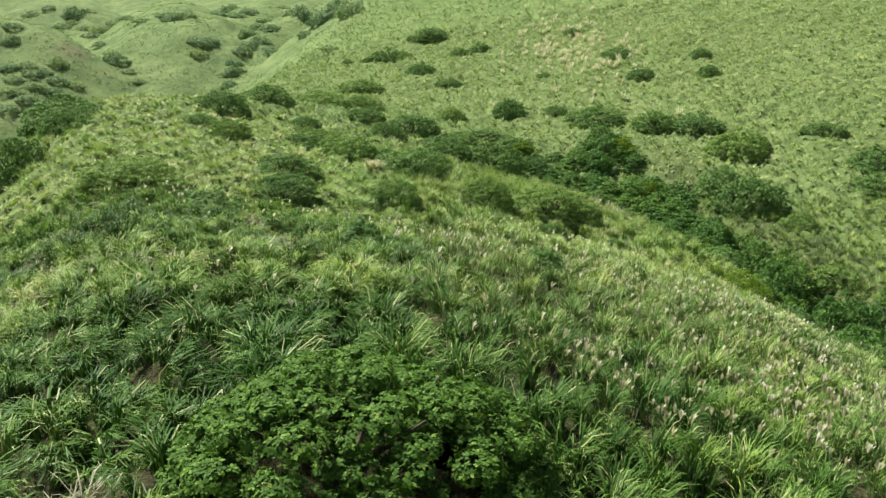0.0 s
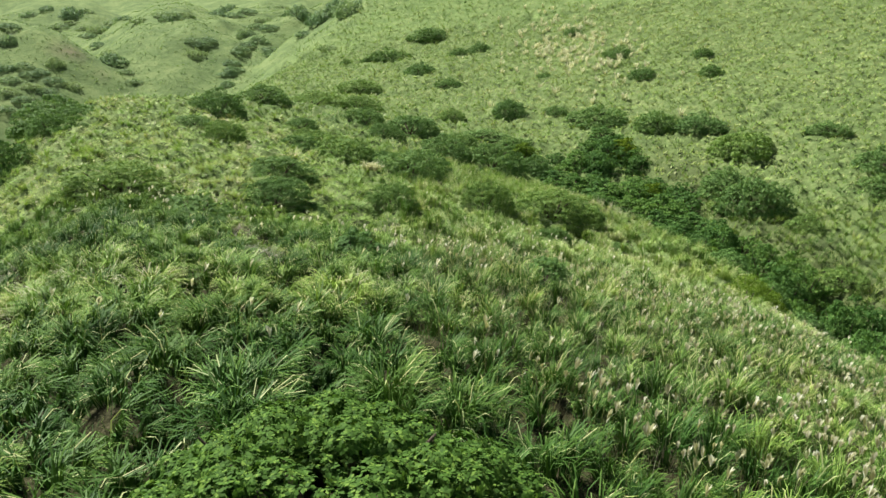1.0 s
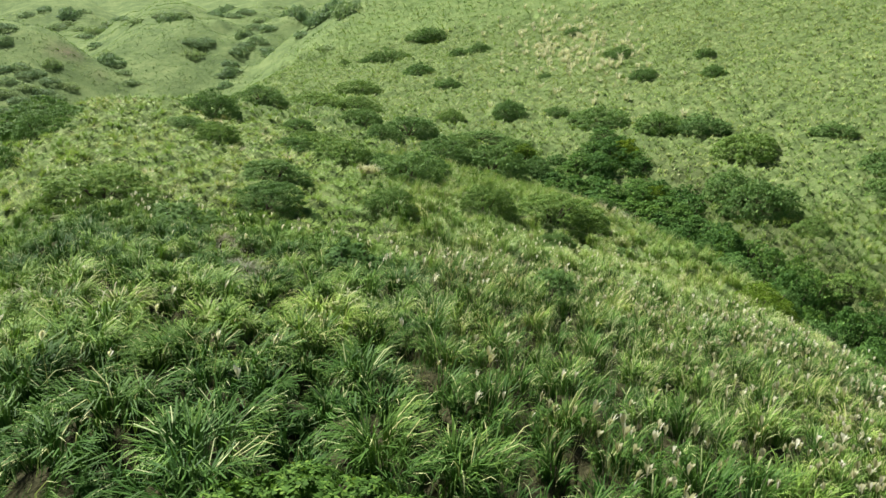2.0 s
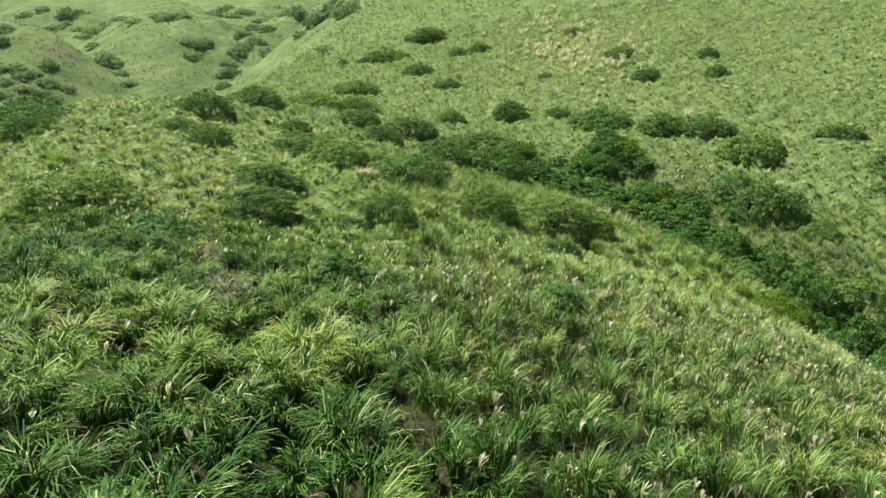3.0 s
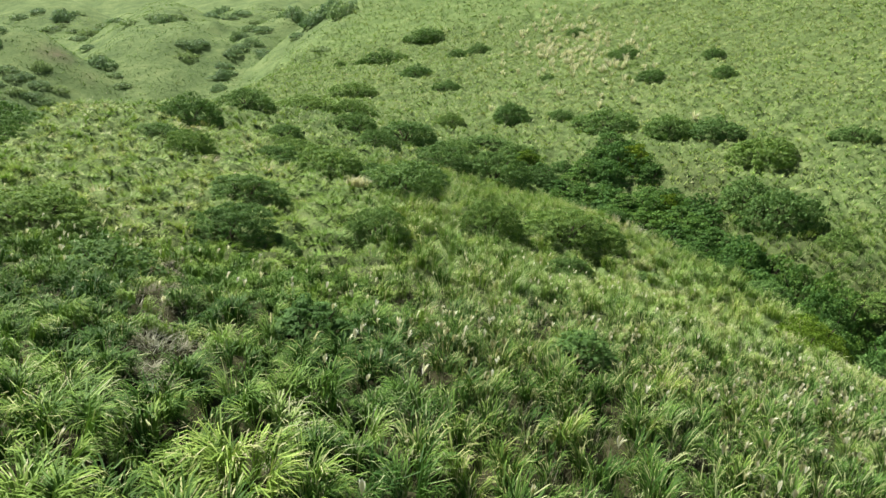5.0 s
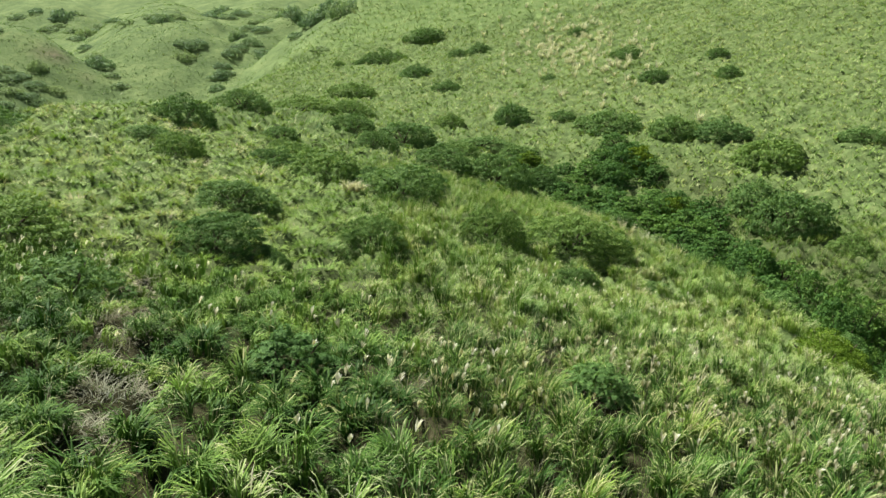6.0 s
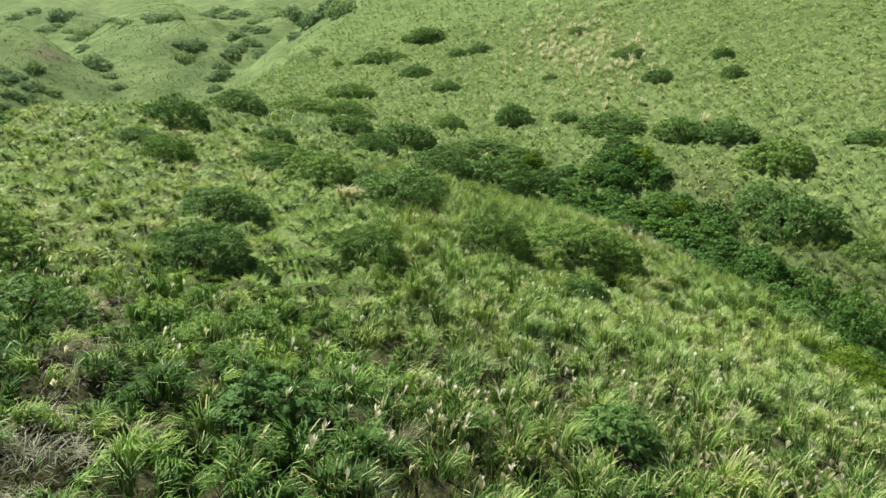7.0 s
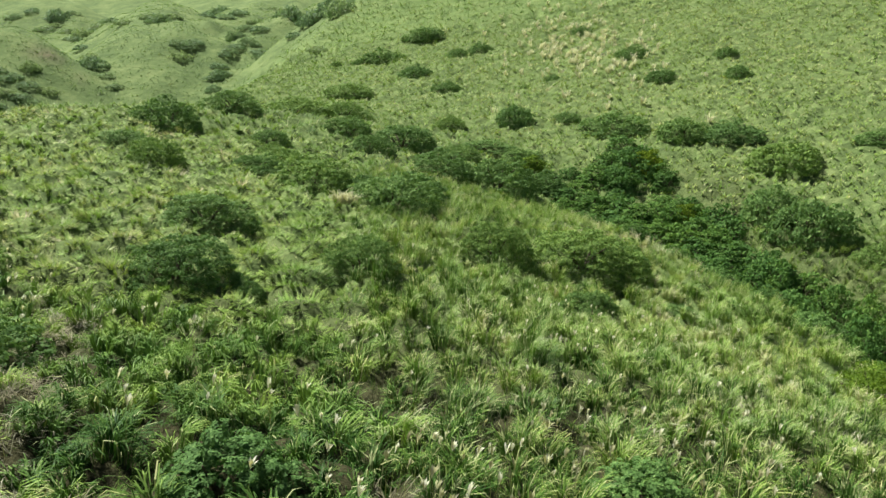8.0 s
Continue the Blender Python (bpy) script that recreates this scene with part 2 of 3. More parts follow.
def height(x, y):
    """Height of the ground, for arrays of x and y."""
    x, y = np.asarray(x, float), np.asarray(y, float)
    far = np.clip((y - 330) / 150, 0, 1)
    base = -34 + 0.16 * np.clip(y - 330, 0, 2200) + 0.06 * np.clip(np.abs(x) - 500, 0, 1500)
    base = base + 26 * np.clip((y - 430) / 350, 0, 1.5) * (fbm(x / 150, y / 190, 4, 5) - 0.5)
    bent_x, bent_y = x + 26 * (fbm(x / 60, y / 60, 3, 19) - 0.5), y + 26 * (fbm(x / 60, y / 60, 3, 23) - 0.5)
    valley = blend_max(1.5, base, *[ridge(bent_x, bent_y, *r) for r in RIDGES])
    rill = np.abs(2 * fbm(x / 38, y / 70, 3, 9) - 1)
    valley = valley + far * (9 * np.minimum(rill, 0.4) + 3 * (fbm(x / 14, y / 14, 3, 29) - 0.5) - 2)
    z = blend_max(1.2, spur(x, y), hill(x, y)) - 2.8 * gully(x, y)
    z = z + 2.6 * (fbm(x / 26, y / 26, 3, 2) - 0.5) * np.clip((y - 90) / 120, 0.12, 1) + 0.5 * (fbm(x / 5, y / 5, 3, 3) - 0.5)
    for sx, sy, rx, ry, rise in SWELLS:
        z = z + rise * np.exp(-((x - sx) / rx) ** 2 - ((y - sy) / ry) ** 2)
    for y0, y1, cell, seed, rise in SWARDS:
        here = np.clip((y - y0) / 4, 0, 1) * np.clip((y1 - y) / 4, 0, 1)
        z = z + here * rise * (mounds(x, y, cell, seed)[0] ** 0.6 - 0.6)
    return blend_max(2.0, z, valley)


def scar(x, y):
    """The bare, slipped bank below the crest of the far left-hand ridge."""
    t = np.clip((x + 206) / 28, 0, 1)
    d = np.hypot(x - (-206 + 28 * t), (y - (416 - 3 * t)) * 0.6)
    return np.clip(0.7 - d / 5 + 1.2 * (fbm(x / 5, y / 5, 3, 31) - 0.5), 0, 1)



def vale(x, y):
    """1 on the duller green ridges of the valley beyond the facing slope."""
    return 0.9 * np.clip((-62 + 0.5 * np.maximum(y - 340, 0) - x) / 25 + 0.6, 0, 1) * np.clip((y - 300) / 60, 0, 1) + 0.9 * np.clip((-68 - x) / 20, 0, 1) * np.clip((y - 200) / 60, 0, 1) * np.clip((360 - y) / 60, 0, 1)

# ---- end of the land ----


def mesh_of(name, verts, tris, mats, tint=None, which=None, smooth=False):
    """A mesh from arrays of corners and triangles."""
    me = bpy.data.meshes.new(name)
    verts, tris = np.asarray(verts, np.float32), np.asarray(tris, np.int32)
    me.vertices.add(len(verts))
    me.vertices.foreach_set("co", verts.ravel())
    me.loops.add(3 * len(tris))
    me.loops.foreach_set("vertex_index", tris.ravel())
    me.polygons.add(len(tris))
    me.polygons.foreach_set("loop_start", np.arange(0, 3 * len(tris), 3, dtype=np.int32))
    me.polygons.foreach_set("use_smooth", np.full(len(tris), smooth))
    for m in mats:
        me.materials.append(m)
    if which is not None:
        me.polygons.foreach_set("material_index", np.asarray(which, np.int32))
    for key, values in (tint or {}).items():
        me.attributes.new(key, "FLOAT", "POINT").data.foreach_set("value", np.asarray(values, np.float32))
    me.update(calc_edges=True)
    return me


# ---- ground: one sheet, fine near the spur, out to the horizon ----
def build_ground():
    ahead = np.radians(np.linspace(-42, 42, 250))
    round_back = np.radians(np.linspace(42, 318, 90)[1:-1])
    turn = np.concatenate([ahead, round_back])
    reach = np.concatenate([[0.0], np.arange(0.7, 60, 0.7), np.arange(60, 140, 1.0), np.arange(140, 340, 1.5), np.geomspace(340, 4600, 86)])
    r, a = np.meshgrid(reach, turn, indexing="ij")
    x, y = r * np.sin(a), r * np.cos(a) - 3
    z = height(x, y)
    verts = np.stack([x, y, z], -1).reshape(-1, 3)
    n, m = len(reach), len(turn)
    i, j = np.meshgrid(np.arange(n - 1), np.arange(m), indexing="ij")
    k = (j + 1) % m
    a0, b0, c0, d0 = i * m + j, i * m + k, (i + 1) * m + k, (i + 1) * m + j
    tris = np.concatenate([np.stack([a0, b0, c0], -1).reshape(-1, 3), np.stack([a0, c0, d0], -1).reshape(-1, 3)])[:, ::-1]
    flat_x, flat_y = verts[:, 0], verts[:, 1]
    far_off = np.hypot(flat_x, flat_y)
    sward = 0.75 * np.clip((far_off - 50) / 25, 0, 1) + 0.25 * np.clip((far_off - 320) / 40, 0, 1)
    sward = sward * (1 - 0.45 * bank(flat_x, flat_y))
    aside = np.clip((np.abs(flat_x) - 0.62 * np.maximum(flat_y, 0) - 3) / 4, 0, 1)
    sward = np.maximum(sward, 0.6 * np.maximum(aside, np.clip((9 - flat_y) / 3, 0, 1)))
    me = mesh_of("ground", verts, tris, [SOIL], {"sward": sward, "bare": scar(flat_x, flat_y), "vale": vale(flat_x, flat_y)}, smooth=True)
    return tagged(new("ground", me), "green grassy volcanic hillsides with spurs and gullies", "hillside", kind="structure")


build_ground()


# ---- shrubs and small trees ----
def tube(path, radii, sides=7):
    """A tapered stem along a path."""
    bm = bmesh.new()
    rings = []
    for i, p in enumerate(path):
        q = path[min(i + 1, len(path) - 1)] - path[max(i - 1, 0)]
        turn = q.to_track_quat("Z", "Y").to_matrix()
        rings.append([bm.verts.new(p + turn @ Vector((radii[i] * math.cos(2 * math.pi * k / sides), radii[i] * math.sin(2 * math.pi * k / sides), 0))) for k in range(sides)])
    for a, b in zip(rings, rings[1:]):
        for k in range(sides):
            bm.faces.new((a[k], a[(k + 1) % sides], b[(k + 1) % sides], b[k]))
    bm.faces.new(rings[-1])
    return bm


def part(name, bm, mat, parent, label=""):
    me = bpy.data.meshes.new(name)
    bm.to_mesh(me)
    bm.free()
    me.materials.append(mat)
    ob = new(name, me)
    ob.parent = parent
    return tagged(ob, label)


def crown_mesh(rng, wide, tall, pads, leaves, leaf, mat, folded):
    """A crown of many small leaves, gathered in flat pads over a few domes that have grown into one another."""
    domes = 6
    da, dr = 2.39996 * np.arange(domes) + rng.uniform(0, 6.28), 0.50 * np.sqrt(np.arange(domes) / (domes - 1)) * rng.uniform(0.85, 1.15, domes)
    dx, dy, dw = dr * np.cos(da), dr * np.sin(da), rng.uniform(0.48, 0.64, domes)
    dh = (1 - 0.45 * dr) * rng.uniform(0.72, 1.0, domes)
    dh /= dh.max()
    own = rng.integers(0, domes, 24 * pads)
    a, up = rng.uniform(0, 2 * math.pi, 24 * pads), rng.random(24 * pads)
    ring = (1 - up**2.2) ** 0.5
    u, v, w = dx[own] + dw[own] * ring * np.cos(a), dy[own] + dw[own] * ring * np.sin(a), dh[own] * up
    buried = np.zeros(len(u), bool)
    for k in range(domes):
        q = np.clip(1 - ((u - dx[k]) ** 2 + (v - dy[k]) ** 2) / dw[k] ** 2, 0, 1) ** 0.4545
        buried |= (own != k) & (w < 0.92 * dh[k] * q)
    free = np.flatnonzero(~buried)
    bu, bv, bw = u, v, w
    chosen, gap = [], 1.42 / math.sqrt(pads)
    for i in free:
        if all((u[i] - u[j]) ** 2 + (v[i] - v[j]) ** 2 + (w[i] - w[j]) ** 2 > gap * gap for j in chosen):
            chosen.append(i)
        if len(chosen) == pads:
            break
    hem = np.arange(max(8, int(2.6 * math.sqrt(pads)))) * 2.39996
    reach = np.zeros(len(hem))
    for k in range(domes):
        along, aside = dr[k] * np.cos(hem - da[k]), dr[k] * np.sin(hem - da[k])
        reach = np.maximum(reach, along + np.sqrt(np.maximum(dw[k] ** 2 - aside**2, 0)))
    reach = reach * rng.uniform(0.88, 1.02, len(hem))
    u, v, w = np.append(u[chosen], reach * np.cos(hem)), np.append(v[chosen], reach * np.sin(hem)), np.append(w[chosen], rng.uniform(0.10, 0.26, len(hem)))
    pads = len(u)
    a, ring = np.arctan2(v, u), np.clip(np.hypot(u, v), 0, 1)
    centre = np.stack([0.92 * wide * u, 0.92 * wide * v, tall * (0.02 + 0.88 * w) * rng.uniform(0.94, 1.05, pads)], 1)
    size = wide * rng.uniform(1.1, 1.75, pads) / math.sqrt(pads)
    flat = rng.uniform(0.34, 0.56, pads)
    pick = rng.choice(pads, leaves, p=size**2 / np.sum(size**2))
    v = rng.normal(size=(leaves, 3))
    v[:, 2] = np.abs(v[:, 2]) * np.where(rng.random(leaves) < 0.84, 1, -0.6)
    v[:, 0] += 0.45 * ring[pick] * np.cos(a[pick])
    v[:, 1] += 0.45 * ring[pick] * np.sin(a[pick])
    v /= np.linalg.norm(v, axis=1)[:, None]
    thick = np.stack([np.ones(leaves), np.ones(leaves), flat[pick]], 1)
    pos = centre[pick] + v * thick * (size[pick] * rng.uniform(0.88, 1.05, leaves))[:, None]
    inner = rng.random(leaves) < 0.30
    deep = rng.choice(free, leaves)
    core = np.stack([0.90 * wide * bu[deep], 0.90 * wide * bv[deep], tall * 0.86 * bw[deep]], 1) * rng.uniform(0.82, 1.0, leaves)[:, None]
    pos = np.where(inner[:, None], core, pos)
    pos[:, 2] = np.maximum(pos[:, 2], 0.05 * tall)
    outward = np.stack([core[:, 0] / wide**2, core[:, 1] / wide**2, core[:, 2] / tall**2 + 0.1 / tall], 1) * wide
    normal = np.where(inner[:, None], outward, v / thick)
    normal /= np.linalg.norm(normal, axis=1)[:, None]
    normal = normal + np.array([0, 0, 0.25]) + rng.normal(scale=0.24, size=(leaves, 3))
    normal /= np.linalg.norm(normal, axis=1)[:, None]
    if folded:
        whorl = 8
        first = whorl * (np.arange(leaves) // whorl)
        pos, normal = pos[first], normal[first]
        across = np.cross(normal, np.array([0.37, 0.21, 0.9]))
        across /= np.linalg.norm(across, axis=1)[:, None]
        spin = (2.39996 * np.arange(leaves) + 0.3 * rng.normal(size=leaves))[:, None]
        along = across * np.cos(spin) + np.cross(normal, across) * np.sin(spin) + normal * rng.uniform(-0.25, 0.45, leaves)[:, None]
        along /= np.linalg.norm(along, axis=1)[:, None]
        normal = normal - along * np.sum(normal * along, axis=1)[:, None]
        normal /= np.linalg.norm(normal, axis=1)[:, None]
        pos = pos + along * 0.6 * leaf
    else:
        along = np.cross(normal, rng.normal(size=(leaves, 3)))
        along /= np.linalg.norm(along, axis=1)[:, None]
        along[:, 2] -= 0.25
    side = np.cross(normal, along)
    length = (leaf * rng.uniform(0.6, 1.3, leaves))[:, None]
    half = 0.5 * length * rng.uniform(0.5, 0.75, leaves)[:, None]
    root, tip = pos - along * length * 0.5, pos + along * length * 0.5 - normal * length * 0.18
    left, right = pos + side * half - normal * half * 0.35, pos - side * half - normal * half * 0.35
    if not folded:
        verts = np.stack([root + side * half, tip, root - side * half], 1).reshape(-1, 3)
        return mesh_of("crown", verts, np.arange(3 * leaves).reshape(-1, 3), [mat])
    verts = np.stack([root, left, tip, right], 1).reshape(-1, 3)
    q = 4 * np.arange(leaves)
    tris = np.concatenate([np.stack([q, q + 2, q + 1], 1), np.stack([q, q + 3, q + 2], 1)])
    return mesh_of("crown", verts, tris, [mat])


def make_shrub(kind, seed, wide, tall, lobes, leaves, leaf, mat, stems=4, folded=False):
    """A shrub on an empty at its foot: forked stems and a leafy crown."""
    rng = np.random.default_rng(seed)
    foot = new(kind)
    for s in range(stems):
        a = 2 * math.pi * (s + 0.4 * rng.random()) / stems
        path = [Vector((0.08 * math.cos(a), 0.08 * math.sin(a), -0.4))]
        for q in (0.25, 0.5, 0.75, 1.0):
            path.append(Vector((wide * 0.5 * q**1.3 * math.cos(a + 0.3 * q), wide * 0.5 * q**1.3 * math.sin(a + 0.3 * q), tall * 0.74 * q**0.85 + 0.04 * rng.normal())))
        thick = 0.035 * tall + 0.02
        part("stem", tube(path, [thick, thick * 0.85, thick * 0.6, thick * 0.4, thick * 0.15]), BARK, foot)
    crown = new("crown", crown_mesh(rng, wide, tall, lobes, leaves, leaf, mat, folded))
    crown.parent = foot
    return foot


STANDING = []


def plant(rows, models, wide, high, label, group, seed):
    """Sets copies of a few model shrubs, wide and high as given, at (x, y, radius, height) rows."""
    rng = np.random.default_rng(seed)
    for m in models:
        tagged(m, label, "tree" if m.name.startswith("tree") else "shrub", group)
    for k, (x, y, r, tall) in enumerate(rows):
        around = np.arange(8) * math.pi / 4
        foot = float(np.sort(height(x + 0.8 * r * np.cos(around), y + 0.8 * r * np.sin(around)))[:3].mean())
        top = float(height(x, y)) + tall
        foot = max(foot, top - 1.6 * tall) - 0.1 * tall
        m = Matrix.LocRotScale((x, y, foot), Euler((0, 0, rng.uniform(0, 6.28))), (r / wide, r / wide, (top - foot) / high))
        copy_thing(models[k % len(models)], m)
        STANDING.append((x, y, r))
    for m in models:
        for o in (*m.children_recursive, m):
            bpy.data.objects.remove(o)


def plant_one(kind, label, x, y, r, *how):
    ob = make_shrub(kind, *how, folded=True)
    ob.matrix_basis = pose(x, y, float(height(x, y)) - 0.1, rz=40)
    STANDING.append((x, y, r))
    return tagged(ob, label, "shrub")


plant_one("shrub", "broad bright green leafy shrub rising out of tall grass", -1.9, 12.9, 3.9, 21, 4.0, 3.1, 120, 96000, 0.094, LEAF, 7)
plant_one("shrub", "low dark green rounded shrub among straw-coloured grass", -4.5, 41.0, 2.7, 22, 1.95, 2.6, 70, 20000, 0.105, BRIGHT_LEAF, 4)
plant_one("shrub", "small green shrub half sunk in tall grass", 5.8, 42.8, 2.3, 23, 1.75, 2.0, 56, 13000, 0.105, BRIGHT_LEAF, 4)
plant_one("shrub", "dark green shrub beside a hollow of dead grass", -15.1, 48.3, 2.3, 24, 2.4, 2.6, 34, 9000, 0.13, DARK_LEAF, 4)

# shrubs on the spur: x, y, radius, height
NEAR_SHRUBS = [(-16.0, 77.3, 4.0, 2.0), (-14.0, 65.3, 3.3, 2.4), (-10.6, 65.4, 1.6, 1.6), (-4.7, 72.6, 2.8, 2.2), (4.6, 87.4, 3.6, 3.2), (13.0, 91.0, 5.8, 3.2), (16.8, 93.6, 3.6, 2.8),
               (-25.2, 60.8, 4.7, 2.4), (11.6, 77.9, 2.4, 2.6), (19.6, 83.6, 2.0, 1.6)]
plant(NEAR_SHRUBS, [make_shrub("shrub", 30 + k, 3.2, 3.2, 150, 22000, 0.13, DARK_LEAF) for k in range(4)], 3.2, 3.2,
      "dark green wind-shaped shrub on a grassy spur", "shrubs on the spur", 60)
CREST_SHRUBS = [(-37.2, 130.1, 4.9, 3.8), (-36.4, 160.3, 5.4, 3.0), (-35.0, 109.3, 3.2, 1.8), (-28.4, 101.2, 2.9, 2.4), (-52.5, 106.5, 6.6, 3.4), (-46.0, 93.1, 3.8, 3.2),
                (-45.8, 81.3, 3.8, 3.8), (-49.0, 101.6, 4.1, 2.0), (-30.0, 182.6, 7.6, 3.2), (-20.5, 190.0, 5.0, 3.0), (-16.5, 162.1, 4.8, 3.5), (-6.8, 162.8, 6.3, 4.4),
                (-18.4, 114.1, 5.0, 2.9), (-13.1, 105.2, 5.2, 3.3), (-2.9, 112.0, 4.8, 2.8), (-4.1, 101.6, 5.0, 3.2), (0.5, 144.0, 5.4, 3.9), (9.1, 142.3, 6.0, 4.7), (14.0, 158.0, 4.2, 3.0), (3.5, 166.0, 4.4, 2.8), (20.0, 164.0, 4.4, 3.2), (-20.5, 109.5, 3.4, 2.4), (-8.0, 107.5, 3.2, 2.4),
                (-24.6, 136.2, 3.1, 2.0), (-22.5, 128.0, 2.6, 1.6), (9.0, 181.4, 6.3, 3.3), (-25.5, 244.1, 7.3, 3.3), (16.0, 176.0, 4.6, 3.0), (2.3, 199.7, 3.6, 2.5), (-11.5, 150.0, 3.6, 2.5)]
plant([(x, y, 1.14 * r, 1.08 * tall) for x, y, r, tall in CREST_SHRUBS], [make_shrub("shrub", 34 + k, 5.0, 4.6, 150, 11000, 0.26, DARK_LEAF) for k in range(4)], 5.0, 4.6,
      "dark green wind-shaped shrub on a grassy spur", "shrubs on the spur", 59)
plant([(29.5, 72.4, 4.8, 3.1)], [make_shrub("shrub", 38, 4.0, 3.6, 150, 24000, 0.12, YELLOW_LEAF)], 4.0, 3.6,
      "bright yellow-green shrub at the edge of a ravine", "bright shrubs", 61)
BRINK_SHRUBS = [(36.6, 76.0, 3.6, 2.6), (38.4, 84.0, 3.6, 2.6), (37.2, 68.0, 3.4, 2.3), (36.0, 61.0, 3.2, 2.2), (31.6, 94.5, 2.6, 2.0), (28.4, 114.0, 3.4, 2.4), (31.0, 107.0, 3.4, 2.3), (33.6, 100.0, 3.2, 2.3), (32.6, 87.0, 3.4, 2.0), (25.0, 121.0, 2.6, 2.4), (20.5, 129.0, 2.8, 2.4), (34.6, 79.0, 2.6, 2.2),
                (33.0, 62.5, 3.0, 2.0), (36.6, 92.0, 3.0, 2.4), (33.2, 57.0, 2.6, 1.8)]
plant(BRINK_SHRUBS, [make_shrub("shrub", 46 + k, 2.6, 2.6, 90, 9000, 0.17, BRIGHT_LEAF) for k in range(3)], 2.6, 2.6,
      "green shrub on the brink of a wooded ravine", "shrubs on the brink", 58)

# shrubs on the facing slope: x, y, radius, height
HILL_SHRUBS = [(18.0, 206.0, 6.2, 3.7), (-20.9, 306.4, 8.9, 4.9), (-28.5, 303.8, 3.3, 2.5), (-37.6, 306.0, 2.8, 2.1), (6.6, 293.7, 5.3, 3.4), (14.3, 299.1, 6.0, 4.4), (-7.5, 265.2, 6.3, 3.6),
               (2.0, 245.1, 5.4, 3.3), (-5.7, 331.1, 9.6, 4.1), (58.4, 259.0, 5.7, 3.3), (59.3, 231.4, 4.7, 3.0), (82.0, 248.2, 4.1, 3.0), (78.0, 227.2, 4.2, 2.6), (32.3, 244.4, 2.7, 2.1),
               (50.5, 303.4, 3.8, 2.6), (39.8, 195.7, 9.4, 3.8), (51.4, 186.0, 7.4, 3.6), (61.0, 184.0, 7.2, 3.4), (65.6, 167.5, 7.8, 4.6), (54.0, 146.0, 6.2, 5.0), (56.0, 137.0, 7.2, 5.6),
               (62.0, 128.5, 3.6, 2.8), (86.9, 174.8, 5.3, 3.1), (88.6, 154.4, 6.2, 3.9), (83.0, 143.6, 5.8, 3.6), (23.2, 237.1, 1.7, 1.3), (58.4, 109.6, 4.2, 2.5), (30.0, 205.0, 4.0, 2.3)]
plant(HILL_SHRUBS, [make_shrub("shrub", 40 + k, 5.6, 4.4, 110, 7500, 0.35, DARK_LEAF) for k in range(4)], 5.6, 4.4,
      "dark green shrub scattered on a pale grassy slope", "shrubs on the slope", 62)


def thicket(seed):
    """Trees that fill the ravine from brink to brink."""
    rng = np.random.default_rng(seed)
    rows = []
    for y in np.arange(62, 184, 4.6):
        a, b = float(spline(EDGE, y)) + 11.5 + 1.1 * max(0, y - 165), float(spline(FAR_BRINK, y)) + 0.5
        for x in np.arange(a, b, 4.8):
            if rng.random() < 0.92:
                r = rng.uniform(2.8, 4.8)
                tx, ty, tall = x + rng.uniform(-1.8, 1.8), y + rng.uniform(-1.8, 1.8), r * rng.uniform(0.72, 1.15) * (0.65 + 0.35 * min(1, (x - a) / 6))
                if y < 135:
                    tall = min(7.5, max(tall, rng.uniform(-16.8, -14.8) - float(height(tx, ty))))
                rows.append((tx, ty, r, tall))
    return rows


trees = thicket(7)
plant([t for t in trees if t[1] < 118], [make_shrub("tree", 84 + k, 3.0, 4.2, 60, 4500, 0.24, RAVINE_LEAF) for k in range(4)], 3.0, 4.2,
      "dark green tree crowding a shady ravine", "trees in the ravine", 65)
plant([t for t in trees if t[1] >= 118], [make_shrub("tree", 80 + k, 3.0, 4.2, 50, 2800, 0.34, RAVINE_LEAF) for k in range(4)], 3.0, 4.2,
      "dark green tree crowding a shady ravine", "trees in the ravine", 66)
plant([(40.0, 170.0, 3.6, 5.0), (41.5, 150.5, 2.4, 4.4), (43.0, 118.0, 2.6, 4.6), (18.0, 170.0, 3.4, 4.0)], [make_shrub("tree", 89, 3.4, 4.6, 50, 4600, 0.30, YELLOW_LEAF)], 3.4, 4.6,
      "bright yellow-green tree among darker ones in a ravine", "bright trees", 69)
FAR_TREES = [(-319.0, 680.2, 14), (-180.6, 531.2, 9.6), (-140.7, 448.9, 7.3), (-184.2, 688.0, 11.1), (-115.8, 495.3, 7.2),
             (-104.4, 474.6, 5.2), (-117.8, 433.8, 6.3), (-115.0, 416.6, 5.3), (-128.3, 518.6, 7.5), (-100.0, 549.7, 11.9), (-67.0, 446.9, 9.7), (-45.1, 383.6, 8.3), (-58.9, 447.5, 8.0),
             (-183.5, 434.3, 9.5), (-272.7, 622.8, 9.0), (-196.9, 397.2, 5.8), (-226.2, 411.3, 5.9)]
plant([(x, y, r, 0.6 * r) for x, y, r in FAR_TREES], [make_shrub("tree", 70 + k, 9.5, 6.0, 60, 1200, 1.2, HAZED_LEAF, 3) for k in range(3)], 9.5, 6.0,
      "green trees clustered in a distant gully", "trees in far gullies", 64)


